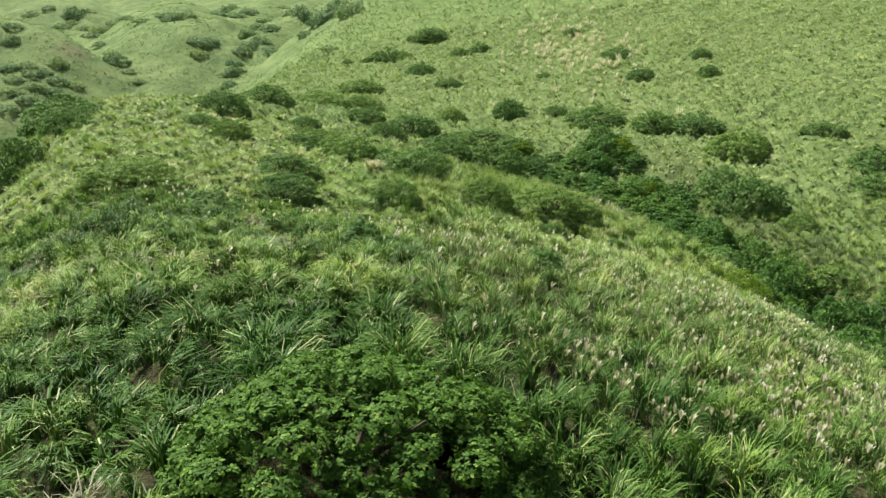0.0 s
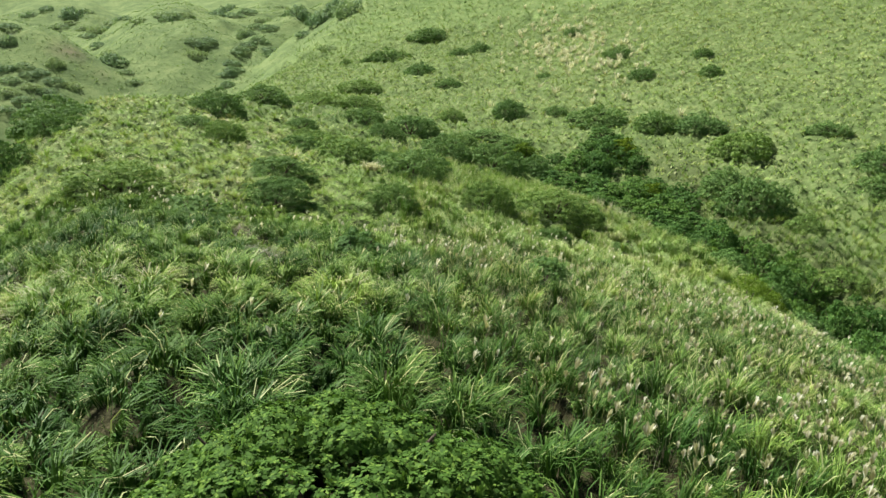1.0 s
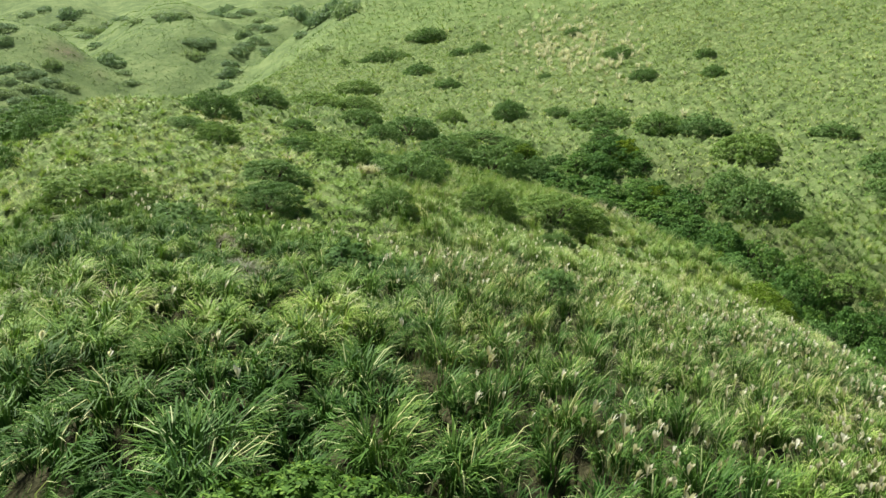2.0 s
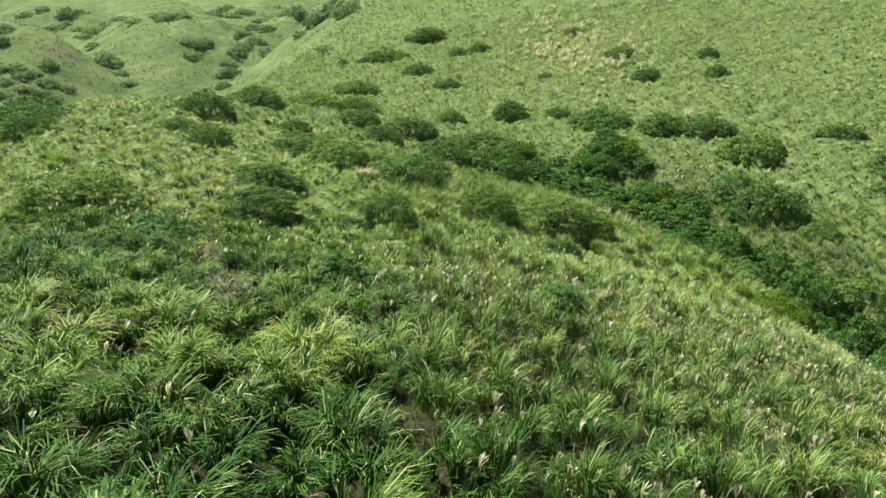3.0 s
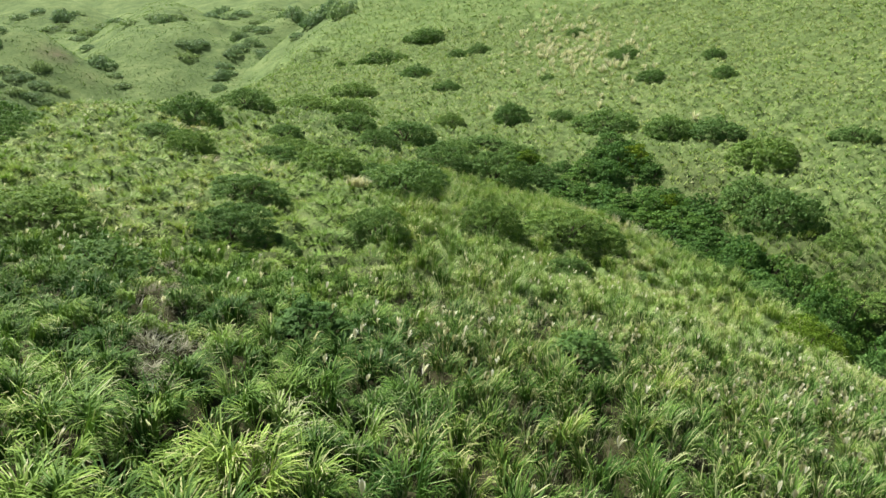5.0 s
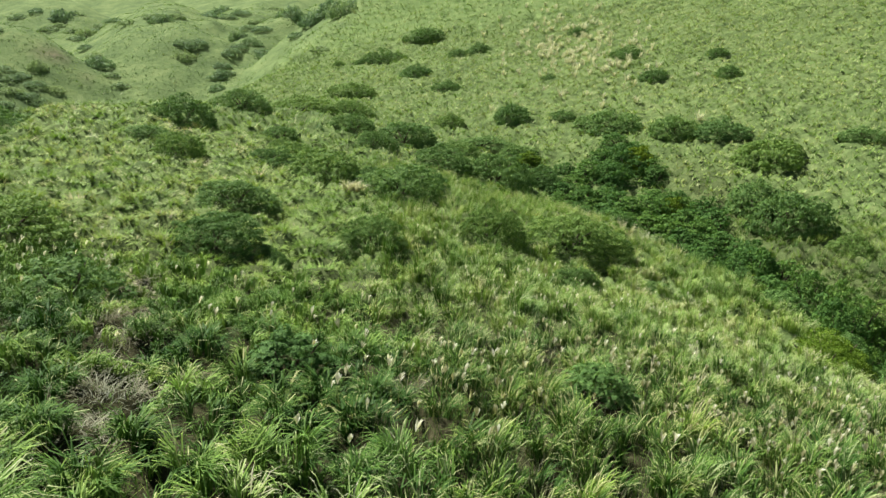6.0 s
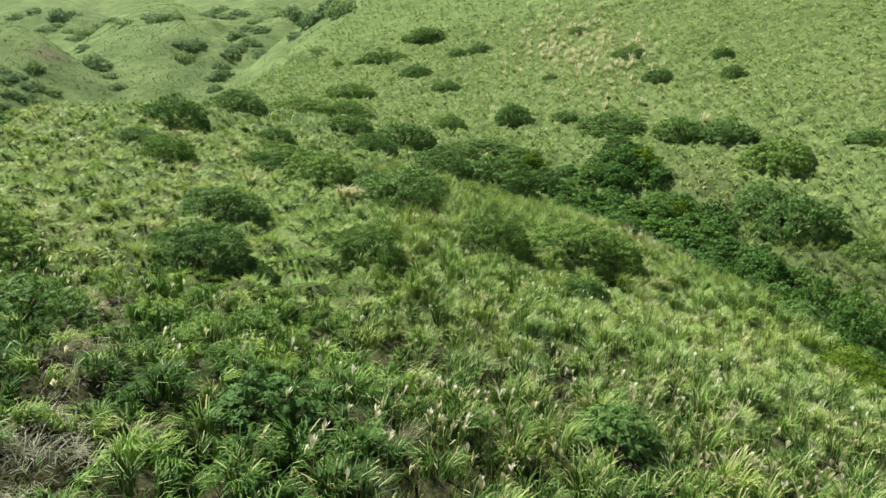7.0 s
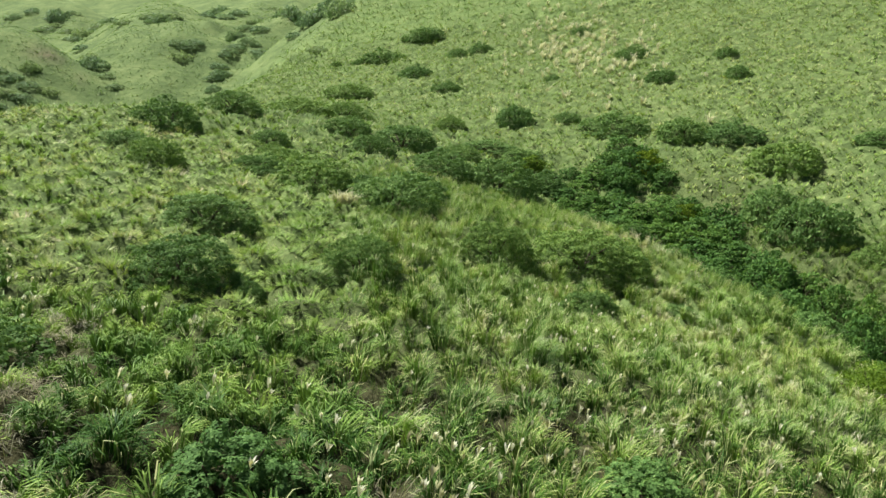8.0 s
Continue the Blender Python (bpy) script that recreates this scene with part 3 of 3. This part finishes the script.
SCRUB = [
    (-215, 384, 3.9), (-208, 388, 4.0), (-199, 386, 3.9), (-191, 382, 3.9), (-206, 374, 3.8), (-196, 371, 3.8), (-189, 371, 3.8), (-183, 370, 3.8), (-204, 363, 3.7),
    (-195, 359, 3.7), (-187, 359, 3.7), (-198, 351, 3.6), (-183, 384, 3.9), (-202, 382, 3.9)]
GULLY_TREES = [
    (-274, 610, 4.4), (-230, 526, 3.8), (-196, 461, 3.4), (-187, 450, 3.3), (-172, 424, 3.1), (-164, 414, 3.0), (-296, 648, 4.7), (-311, 662, 4.8), (-273, 639, 4.6),
    (-122, 471, 3.4), (-132, 518, 3.8), (-127, 520, 3.8), (-126, 533, 3.8), (-139, 616, 4.4), (-120, 482, 3.5), (-124, 466, 3.4), (-121, 446, 3.3), (-120, 431, 3.1),
    (-116, 439, 3.2), (-140, 688, 4.9), (-108, 569, 4.1), (-95, 554, 4.0)]
UPPER_TREES = [
    (-88, 561, 4.4), (-63, 444, 3.5), (-58, 439, 3.5), (-50, 424, 3.3), (-42, 398, 3.1), (-156, 633, 5.0), (-162, 621, 4.9), (-192, 700, 5.5), (-177, 620, 4.9),
    (-114, 522, 4.1), (-177, 544, 4.3), (-182, 536, 4.2), (-190, 538, 4.3), (-205, 536, 4.2), (-249, 622, 4.9), (-285, 680, 5.4), (-354, 682, 5.4), (-345, 695, 5.5),
    (-233, 425, 3.4), (-316, 696, 5.5), (-316, 653, 5.2), (-146, 462, 3.7), (-141, 461, 3.7), (-140, 469, 3.7), (-107, 484, 3.9), (-77, 440, 3.5), (-49, 338, 2.7)]
far_models = [lambda k=k: make_shrub("tree", 90 + k, 9.5, 6.0, 50, 1000, 1.3, HAZED_LEAF, 3) for k in range(3)]
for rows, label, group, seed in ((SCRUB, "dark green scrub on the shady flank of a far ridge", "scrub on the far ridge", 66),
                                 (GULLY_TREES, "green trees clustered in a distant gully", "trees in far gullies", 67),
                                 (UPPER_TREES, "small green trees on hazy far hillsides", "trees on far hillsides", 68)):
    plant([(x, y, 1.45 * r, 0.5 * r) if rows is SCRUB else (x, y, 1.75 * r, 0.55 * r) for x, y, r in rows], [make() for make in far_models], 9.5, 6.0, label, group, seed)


# ---- tall grass ----
def shaded_out(x, y):
    """True where a shrub stands."""
    gone = np.zeros(len(x), bool)
    for sx, sy, r in STANDING:
        gone |= (x - sx) ** 2 + (y - sy) ** 2 < (0.75 * r) ** 2
    return gone


def lush(x, y):
    """1 where the crest carries close, even, yellow-green growth."""
    return np.clip((-4 - x + 0.1 * (60 - y)) / 10, 0, 1) * np.clip((y - 38) / 14, 0, 1) * np.clip((140 - y) / 10, 0, 1)


def dryness(x, y):
    """How straw-coloured the grass is: drier on the open side of the spur, lush along the crest and in the hollows."""
    # near patches deeper green, the shade of their gaps put into the tone
    near = 0.19 - 0.03 * np.clip(x / 4, 0, 1) + 0.18 * np.exp(-((y - 29) / 7) ** 2) * np.clip((2 - x) / 6, 0, 1) - 0.08 * np.clip((y - 30) / 6, 0, 1) - 0.10 * np.exp(-((x - 2) / 6) ** 2 - ((y - 22) / 8) ** 2) + 0.06 * np.clip((x - 5) / 4, 0, 1) * np.clip((32 - y) / 6, 0, 1) - 0.10 * np.clip((-4 - x) / 4, 0, 1) * np.clip((22 - y) / 6, 0, 1) - 0.09 * np.clip((28 - y) / 8, 0, 1)
    near = near + 0.08 * np.clip((y - 38) / 6, 0, 1) * (1 - open_side(x, y)) + 0.35 * np.exp(-((x + 6.5) / 2) ** 2 - ((y - 11) / 3) ** 2) + 0.05 * np.clip((x - 1) / 7, 0, 1) * np.clip((y - 27) / 9, 0, 1)
    mid = 0.43 + 0.26 * lush(x, y) + 0.04 * np.clip((x - 4) / 10, 0, 1) - 0.10 * np.clip((x - 18) / 8, 0, 1)
    side = np.where(y < 130, near + (mid - near) * np.clip((y - 44) / 20, 0, 1), 0.47 + 0.4 * (fbm(x / 45, y / 60, 3, 45) - 0.5))
    patchy = np.where(y < 60, 0.55 + 0.45 * np.clip((y - 26) / 10, 0, 1), 0.6) * (1 - 0.75 * lush(x, y))
    side = side + (0.05 * np.exp(-((x - 42) / 24) ** 2 - ((y - 285) / 40) ** 2) - 0.24 * np.exp(-(((x - 62) / 12) ** 2 + ((y - 255) / 26) ** 2) ** 2)) * np.where(y > 130, 1, 0)
    side = side + 0.20 * np.clip((x - 30) / 40, 0, 1) * np.clip((y - 130) / 30, 0, 1)
    side = side - 0.18 * np.exp(-((x - 52) / 9) ** 2 - ((y - 145) / 25) ** 2) + 0.20 * np.exp(-((x - spline(EDGE, y) + 3) / 4) ** 2 - ((y - 104) / 24) ** 4) + 0.14 * np.exp(-((x - 12) / 10) ** 2 - ((y - 112) / 12) ** 2)
    side = side - 0.10 * np.clip((240 - y) / 50, 0, 1) * np.clip((y - 130) / 15, 0, 1) - 0.10 * np.clip(vale(x, y), 0, 1)
    side = side + 0.05 * bank(x, y) - 0.11 * open_side(x, y) * np.exp(-((y - 54) / 18) ** 2) - 0.10 * np.clip((x - 12) / 6, 0, 1) * np.clip((68 - y) / 8, 0, 1)
    return side + patchy * (0.45 * (fbm(x / 11, y / 11, 3, 41) - 0.5) + 0.70 * (fbm(x / 3.0, y / 3.0, 2, 43) - 0.5))


def litter(x, y):
    """Trampled, dead hollows between the tussocks, mostly along the crest."""
    bare = fbm(x / 3.2, y / 3.2, 3, 47) + 0.13 * np.clip((-5 - x) / 6, 0, 1) * np.clip((60 - y) / 20, 0, 1)
    trail = np.abs(x + 8.3 + 0.36 * (y - 36) + 1.2 * (fbm(x / 3, y / 3, 2, 49) - 0.5)) / 0.95 + np.clip(np.abs(y - 45) - 11, 0, 9)
    return np.clip(np.maximum((bare - 0.80) / 0.06, 1.6 - 1.6 * trail), 0, 1)


def tussocks(rng, x, y, wide, tall, tone, dry, count, width, levels, upright=0.0, flop=0.0, down=None):
    """Leaves of many tussocks at once. Each rises from tufts at its foot and arches outwards, so that a tussock is a fountain with a hanging skirt."""
    m, tufts = len(x), 9
    who = np.repeat(np.arange(m), count)
    n = len(who)
    ta, tr = rng.uniform(0, 2 * math.pi, (m, tufts)), np.sqrt(rng.random((m, tufts)))
    tx, ty = x[:, None] + 0.58 * wide[:, None] * tr * np.cos(ta), y[:, None] + 0.58 * wide[:, None] * tr * np.sin(ta)
    tz, th = height(tx, ty) - 0.05, rng.uniform(0.78, 1.12, (m, tufts))
    own_tone, own_turn = rng.normal(scale=0.05, size=(m, tufts)), rng.normal(scale=0.35, size=(m, tufts))
    k = rng.integers(0, tufts, n)
    r = tr[who, k]
    turn = ta[who, k] + own_turn[who, k] + rng.normal(scale=0.45, size=n)
    size = tall[who] * th[who, k] * rng.uniform(0.62, 1.18, n)
    upright = np.broadcast_to(upright, (m,))[who]
    lean = np.abs(0.02 + 0.20 * r * (1 - upright) + rng.normal(scale=0.09, size=n))
    curl = rng.uniform(1.7, 4.0, n) * (0.74 + 0.40 * r) * (1 - 0.75 * upright)
    lean, curl = lean * (1 - flop) + flop * rng.uniform(1.0, 1.5, n), curl * (1 - 0.85 * flop)
    ox, oy = np.sin(lean) * np.cos(turn) + 0.01, np.sin(lean) * np.sin(turn)
    if down is not None:
        ox, oy = ox + down[who, 0], oy + down[who, 1]
        lean = np.clip(np.hypot(ox, oy), 0, 1.25)
    az = np.arctan2(oy, ox)
    bx, by, bz = tx[who, k] + rng.normal(scale=0.05, size=n), ty[who, k] + rng.normal(scale=0.05, size=n), tz[who, k]
    hue = tone[who] + own_tone[who, k] + rng.normal(scale=0.045, size=n)
    dead = rng.random(n) < (0.06 * (1 - 0.9 * lush(x, y)) + 0.13 * open_side(x, y) * np.clip((y - 23) / 8, 0, 1))[who]
    hue = np.clip(np.where(dead, 0.81, hue), 0, 1)
    tip = dry[who] * rng.uniform(0.1, 1.5, n) * (1.15 - 0.5 * r) * ~dead
    cx, cy = np.cos(az), np.sin(az)
    tw = az + math.pi / 2 + rng.normal(scale=0.45, size=n)
    wx, wy = np.cos(tw), np.sin(tw)
    w = width * rng.uniform(0.65, 1.3, n)
    cols, tints = [], []
    steps, out, z, done = 10, np.zeros(n), bz.copy(), 0
    for s, q in zip(levels, [0.75, 1.0, 0.8, 0.5][:len(levels) - 1] + [0.0]):
        while done < round(s * steps):
            bend = lean + curl * ((done + 0.5) / steps) ** 2.2
            out, z, done = out + size / steps * np.sin(bend), z + size / steps * np.cos(bend), done + 1
        px, py = bx + cx * out + 0.02 * size * s * s, by + cy * out
        for e in ((1, -1) if q else (0,)):
            cols.append(np.stack([px + e * w * q * wx * 0.5, py + e * w * q * wy * 0.5, z], 1))
            tints.append(np.clip(hue + tip * s ** 1.9, 0, 1))
    per = len(cols)
    base = per * np.arange(n)
    tris = []
    for j in range(len(levels) - 2):
        p = base + 2 * j
        tris += [np.stack([p, p + 1, p + 3], 1), np.stack([p, p + 3, p + 2], 1)]
    p = base + 2 * (len(levels) - 2)
    tris.append(np.stack([p, p + 1, p + 2], 1))
    return np.stack(cols, 1).reshape(-1, 3), np.concatenate(tris), np.stack(tints, 1).ravel()


def scatter(rng, y0, y1, step, keep=None, beyond=0.0):
    """Uneven rows of places across the part of the land that opens ahead, or along its margins."""
    out = []
    for k, y in enumerate(np.arange(y0, y1, 0.87 * step)):
        half = max(0.62 * y + 4, 0) + beyond
        xs = np.arange(-half, half, step) + 0.5 * step * (k % 2)
        out.append(np.stack([xs, np.full(len(xs), y)], 1))
    p = np.concatenate(out)
    p = p + rng.uniform(-0.34, 0.34, p.shape) * step
    x, y = p[:, 0], p[:, 1]
    ok = ~shaded_out(x, y) & ((x < spline(EDGE, y) + 11) | (y < 50) | (y > 158) | (x > spline(FAR_BRINK, y) - 1))
    if keep is not None:
        ok &= keep(x, y)
    if beyond:
        ok &= (np.abs(x) > 0.62 * y + 4) | (y < 10)
    return x[ok], y[ok]


def open_side(x, y):
    """1 on the drier side of the spur, 0 on its lush side."""
    return np.clip((x + 3 + 0.10 * (y - 30) + 5 * (fbm(x / 8, y / 8, 2, 55) - 0.5)) / 5, 0, 1)


def straw_tips(x, y):
    """How pale the leaf tips are: most along the brow of the open side."""
    brow = np.exp(-((y - 47 - 0.4 * x) / 18) ** 2) * open_side(x, y)
    return 0.20 + 0.44 * brow + 0.18 * open_side(x, y) * np.exp(-((y - 31) / 8) ** 2) + 0.30 * (fbm(x / 6, y / 6, 3, 44) - 0.4) + 0.38 * np.exp(-((y - 29) / 5.5) ** 2) * np.clip((2 - x) / 6, 0, 1)


def build_meadow(name, label, bands, seed, mat=GRASS, upright=0.0, flop=0.0, shift=0.0, beyond=0.0):
    """Bands of tussocks (y from, y to, spacing, leaves, leaf width, levels, width, height, where), joined into one sward."""
    rng = np.random.default_rng(seed)
    vs, ts, hs, start = [], [], [], 0
    for y0, y1, step, count, width, levels, wide, tall, keep in bands:
        x, y = scatter(rng, y0, y1, step, keep, beyond)
        if mat is GRASS and y0 < 60 and count > 50:
            thin = (litter(x, y) < 0.8) & (rng.random(len(x)) > 0.06)
            x, y = x[thin], y[thin]
        n = len(x)
        dead = litter(x, y) if y0 < 60 and mat is GRASS else np.zeros(n)
        cell = SWARDS[0 if y0 < 58 else 1 if y0 < 138 else 2][2:4]
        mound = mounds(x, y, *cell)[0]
        down = None
        if 58 < y0 < 138 and keep is lush_side:
            down = 1.5 * np.stack([mounds(x - 0.3, y, *cell)[0] - mounds(x + 0.3, y, *cell)[0], mounds(x, y - 0.3, *cell)[0] - mounds(x, y + 0.3, *cell)[0]], 1)
        grown = rng.uniform(0.55, 1.4, n) * (0.42 + 0.92 * mound ** 0.6) * (1 - 0.7 * dead)
        tone = np.clip(dryness(x, y) + rng.normal(scale=0.06 if y0 > 58 and keep is not dry_side else 0.11, size=n), 0.02, 0.85)
        dry = np.clip(straw_tips(x, y) + rng.normal(scale=0.10, size=n), 0.02, 0.85) * (1 - 0.75 * lush(x, y)) * (1.0 if y0 < 138 else 0.45)
        # tops paler, creases darker: shading of the mounds put into the leaf colour
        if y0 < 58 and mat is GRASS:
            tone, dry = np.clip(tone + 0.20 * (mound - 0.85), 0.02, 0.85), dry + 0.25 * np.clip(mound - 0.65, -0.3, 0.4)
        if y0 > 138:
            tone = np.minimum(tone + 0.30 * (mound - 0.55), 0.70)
        tone = np.where(dead > 0.5, rng.uniform(0.35, 0.6, n), tone)
        stand = np.maximum(upright, 0.56 * open_side(x, y) * (y < 138))
        v, t, h = tussocks(rng, x, y, wide * np.sqrt(grown), tall * grown ** 0.7, tone, dry, count, width, levels, stand, flop, down)
        vs.append(v), ts.append(t + start), hs.append(np.clip(h + shift * (1 - 0.8 * (y0 >= 58 and keep is lush_side)), 0, 1))
        start += len(v)
    me = mesh_of(name, np.concatenate(vs), np.concatenate(ts), [mat], {"tint": np.concatenate(hs)})
    return tagged(new(name, me), label, "grass", kind="stuff")


def on_slope(x, y):
    return (x > -75) & (x > -62 + 0.5 * (y - 340))


def lush_side(x, y):
    return open_side(x, y) < 0.5


def dry_side(x, y):
    return open_side(x, y) >= 0.5


FOUR, THREE, ONE = (0.0, 0.5, 0.78, 1.0), (0.0, 0.6, 1.0), (0.0, 1.0)
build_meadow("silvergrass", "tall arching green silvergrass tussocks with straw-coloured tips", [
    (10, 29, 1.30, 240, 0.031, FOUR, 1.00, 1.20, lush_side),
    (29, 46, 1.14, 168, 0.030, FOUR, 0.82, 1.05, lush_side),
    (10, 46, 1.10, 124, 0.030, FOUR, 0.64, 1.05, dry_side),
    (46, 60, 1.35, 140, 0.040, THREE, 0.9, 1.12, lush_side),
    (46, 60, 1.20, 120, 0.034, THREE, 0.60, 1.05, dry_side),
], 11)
# the negative shift darkens these leaves, shade of the gaps put into their colour
build_meadow("undergrowth", "short green grass filling the gaps between tussocks", [
    (10, 48, 0.66, 31, 0.027, ONE, 0.9, 0.55, None),
    (48, 60, 1.1, 24, 0.034, ONE, 0.9, 0.42, None),
    (60, 100, 1.3, 24, 0.045, ONE, 1.0, 0.42, dry_side),
    (58, 84, 1.1, 32, 0.055, ONE, 1.0, 0.60, lush_side),
    (84, 140, 1.5, 28, 0.085, ONE, 1.2, 0.75, lush_side),
], 14, GRASS, 0.0, 0.0, -0.12)
build_meadow("flank_grass", "rough green grass tussocks on the flanks of a spur", [
    (-14, 60, 1.35, 40, 0.055, ONE, 1.0, 1.05, None),
], 17, beyond=18.0)
build_meadow("dry_stems", "upright pale dry flower stems among green tussocks", [
    (15, 60, 0.95, 13, 0.016, ONE, 0.8, 1.45, lambda x, y: dry_side(x, y) & (fbm(x / 4, y / 4, 3, 57) > 0.40)),
], 16, STRAW, 0.8, 0.0, 0.35)
build_meadow("dead_grass", "matted grey-brown dead grass lying between the tussocks", [
    (10, 60, 0.55, 26, 0.020, THREE, 0.7, 0.70, lambda x, y: (litter(x, y) > 0.01) & ((x < 0) | (y < 40))),
], 15, STRAW, 0.0, 0.80, 0.36)
build_meadow("meadow", "dense green and straw-coloured tall grass on the spur", [
    (60, 90, 1.25, 115, 0.060, ONE, 1.05, 0.98, lush_side),
    (90, 140, 1.6, 78, 0.090, ONE, 1.30, 1.05, lush_side),
    (60, 90, 1.12, 100, 0.036, THREE, 0.62, 1.12, dry_side),
    (90, 140, 1.45, 90, 0.060, ONE, 0.80, 1.20, dry_side),
], 12)
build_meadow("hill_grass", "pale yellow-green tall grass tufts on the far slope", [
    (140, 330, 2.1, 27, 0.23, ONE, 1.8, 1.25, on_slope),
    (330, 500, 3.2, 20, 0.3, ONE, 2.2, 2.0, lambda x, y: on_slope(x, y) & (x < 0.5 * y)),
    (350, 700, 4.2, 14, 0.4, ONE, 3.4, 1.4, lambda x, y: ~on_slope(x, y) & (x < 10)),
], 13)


# ---- seed plumes standing over the grass ----
def build_plumes(name, label, count, y0, y1, seed, tone, dry_only=0.0):
    """Feathery one-sided seed heads, each a spray of thin drooping strands on a stalk."""
    rng = np.random.default_rng(seed)
    y = y0 + (y1 - y0) * rng.random(count * 6) ** 0.8
    x = rng.uniform(-1, 1, count * 6) * (0.6 * y + 2)
    weight = fbm(x / 6, y / 6, 3, 81) + 0.5 * rng.random(len(x)) + 0.12 * np.clip((x + 4) / 10, -1, 1) + 0.5 * np.exp(-((x + 21) / 8) ** 2 - ((y - 56) / 9) ** 2) + 0.25 * np.exp(-((x + 5) / 8) ** 2 - ((y - 42) / 7) ** 2) + dry_only * open_side(x, y)
    best = np.argsort(-weight - 0.25 * rng.random(len(x)))[:count]
    x, y = x[best], y[best]
    free = ~shaded_out(x, y)
    x, y = x[free], y[free]
    n, strands = len(x), 7
    foot = np.stack([x, y, height(x, y)], 1)
    lean = np.stack([rng.normal(0.10, 0.12, n), rng.normal(-0.03, 0.12, n), np.ones(n)], 1)
    neck = foot + lean * rng.uniform(1.15, 1.6, n)[:, None]
    thin = np.array([0.007, 0, 0])
    cols, hues = [foot - thin, foot + thin, neck], [np.full(n, 0.55), np.full(n, 0.55), np.full(n, 0.7)]
    nod = rng.normal(0.5, 0.6, n)
    length = rng.uniform(0.20, 0.36, n)
    for k in range(strands):
        a = nod + rng.normal(scale=0.5, size=n)
        fall = rng.uniform(0.05, 0.5, n)
        way = np.stack([np.cos(a) * fall, np.sin(a) * fall, rng.uniform(0.6, 1.0, n) - 0.3 * fall], 1)
        way /= np.linalg.norm(way, axis=1)[:, None]
        root = neck - lean * (0.10 * rng.random(n))[:, None]
        wide = np.stack([-np.sin(a), np.cos(a), np.zeros(n)], 1) * rng.uniform(0.022, 0.050, n)[:, None]
        mid = root + way * (0.55 * length)[:, None]
        cols += [root, mid + wide, mid - wide, root + way * length[:, None] - np.array([0, 0, 0.05])]
        hues += [np.clip(tone + rng.normal(scale=0.06, size=n), 0, 1)] * 4
    per = len(cols)
    base = per * np.arange(n)
    tris = [np.stack([base, base + 1, base + 2], 1)]
    for k in range(strands):
        p = base + 3 + 4 * k
        tris += [np.stack([p, p + 1, p + 2], 1), np.stack([p + 1, p + 3, p + 2], 1)]
    me = mesh_of(name, np.stack(cols, 1).reshape(-1, 3), np.concatenate(tris), [PLUME], {"tint": np.stack(hues, 1).ravel()})
    return tagged(new(name, me), label, "grass plumes", kind="stuff")


build_plumes("seed_plumes", "pale cream silvergrass seed plumes nodding above the tussocks", 420, 20, 80, 91, 0.97)
build_plumes("faded_plumes", "brownish faded grass seed heads among green blades", 640, 15, 50, 92, 0.86, 1.0)


# ---- a clump of dry reeds beside the shrubs on the spur ----
def dry_clump(x, y, r, tall, seed):
    rng = np.random.default_rng(seed)
    k = 12
    px, py = x + r * rng.normal(0, 0.45, k), y + r * rng.normal(0, 0.45, k)
    v, t, h = tussocks(rng, px, py, np.full(k, 0.6), np.full(k, tall), np.full(k, 0.8), np.full(k, 0.2), 60, 0.07, THREE, 0.4)
    me = mesh_of("dry_reeds", v, t, [PLUME], {"tint": np.clip(0.80 + 0.12 * h, 0, 1)})
    return tagged(new("dry_reeds", me), "clump of pale pinkish-brown dry reeds between dark shrubs", "reeds")


dry_clump(-9.3, 98.0, 1.1, 1.8, 95)


# ---- feathery old tufts on the facing hill ----
def old_tufts(x, y, rx, ry, count, seed):
    rng = np.random.default_rng(seed)
    px, py = x + rx * rng.normal(0, 0.5, count), y + ry * rng.normal(0, 0.5, count)
    v, t, h = tussocks(rng, px, py, np.full(count, 0.9), rng.uniform(1.6, 3.0, count), np.full(count, 0.6), np.full(count, 0.3), 30, 0.15, THREE, 0.35)
    me = mesh_of("old_tufts", v, t, [PLUME], {"tint": np.clip(0.80 + 0.20 * h, 0, 1)})
    return tagged(new("old_tufts", me), "cream feathery old grass tufts on a pale slope", "grass", kind="stuff")


old_tufts(46, 285, 24, 66, 230, 96)
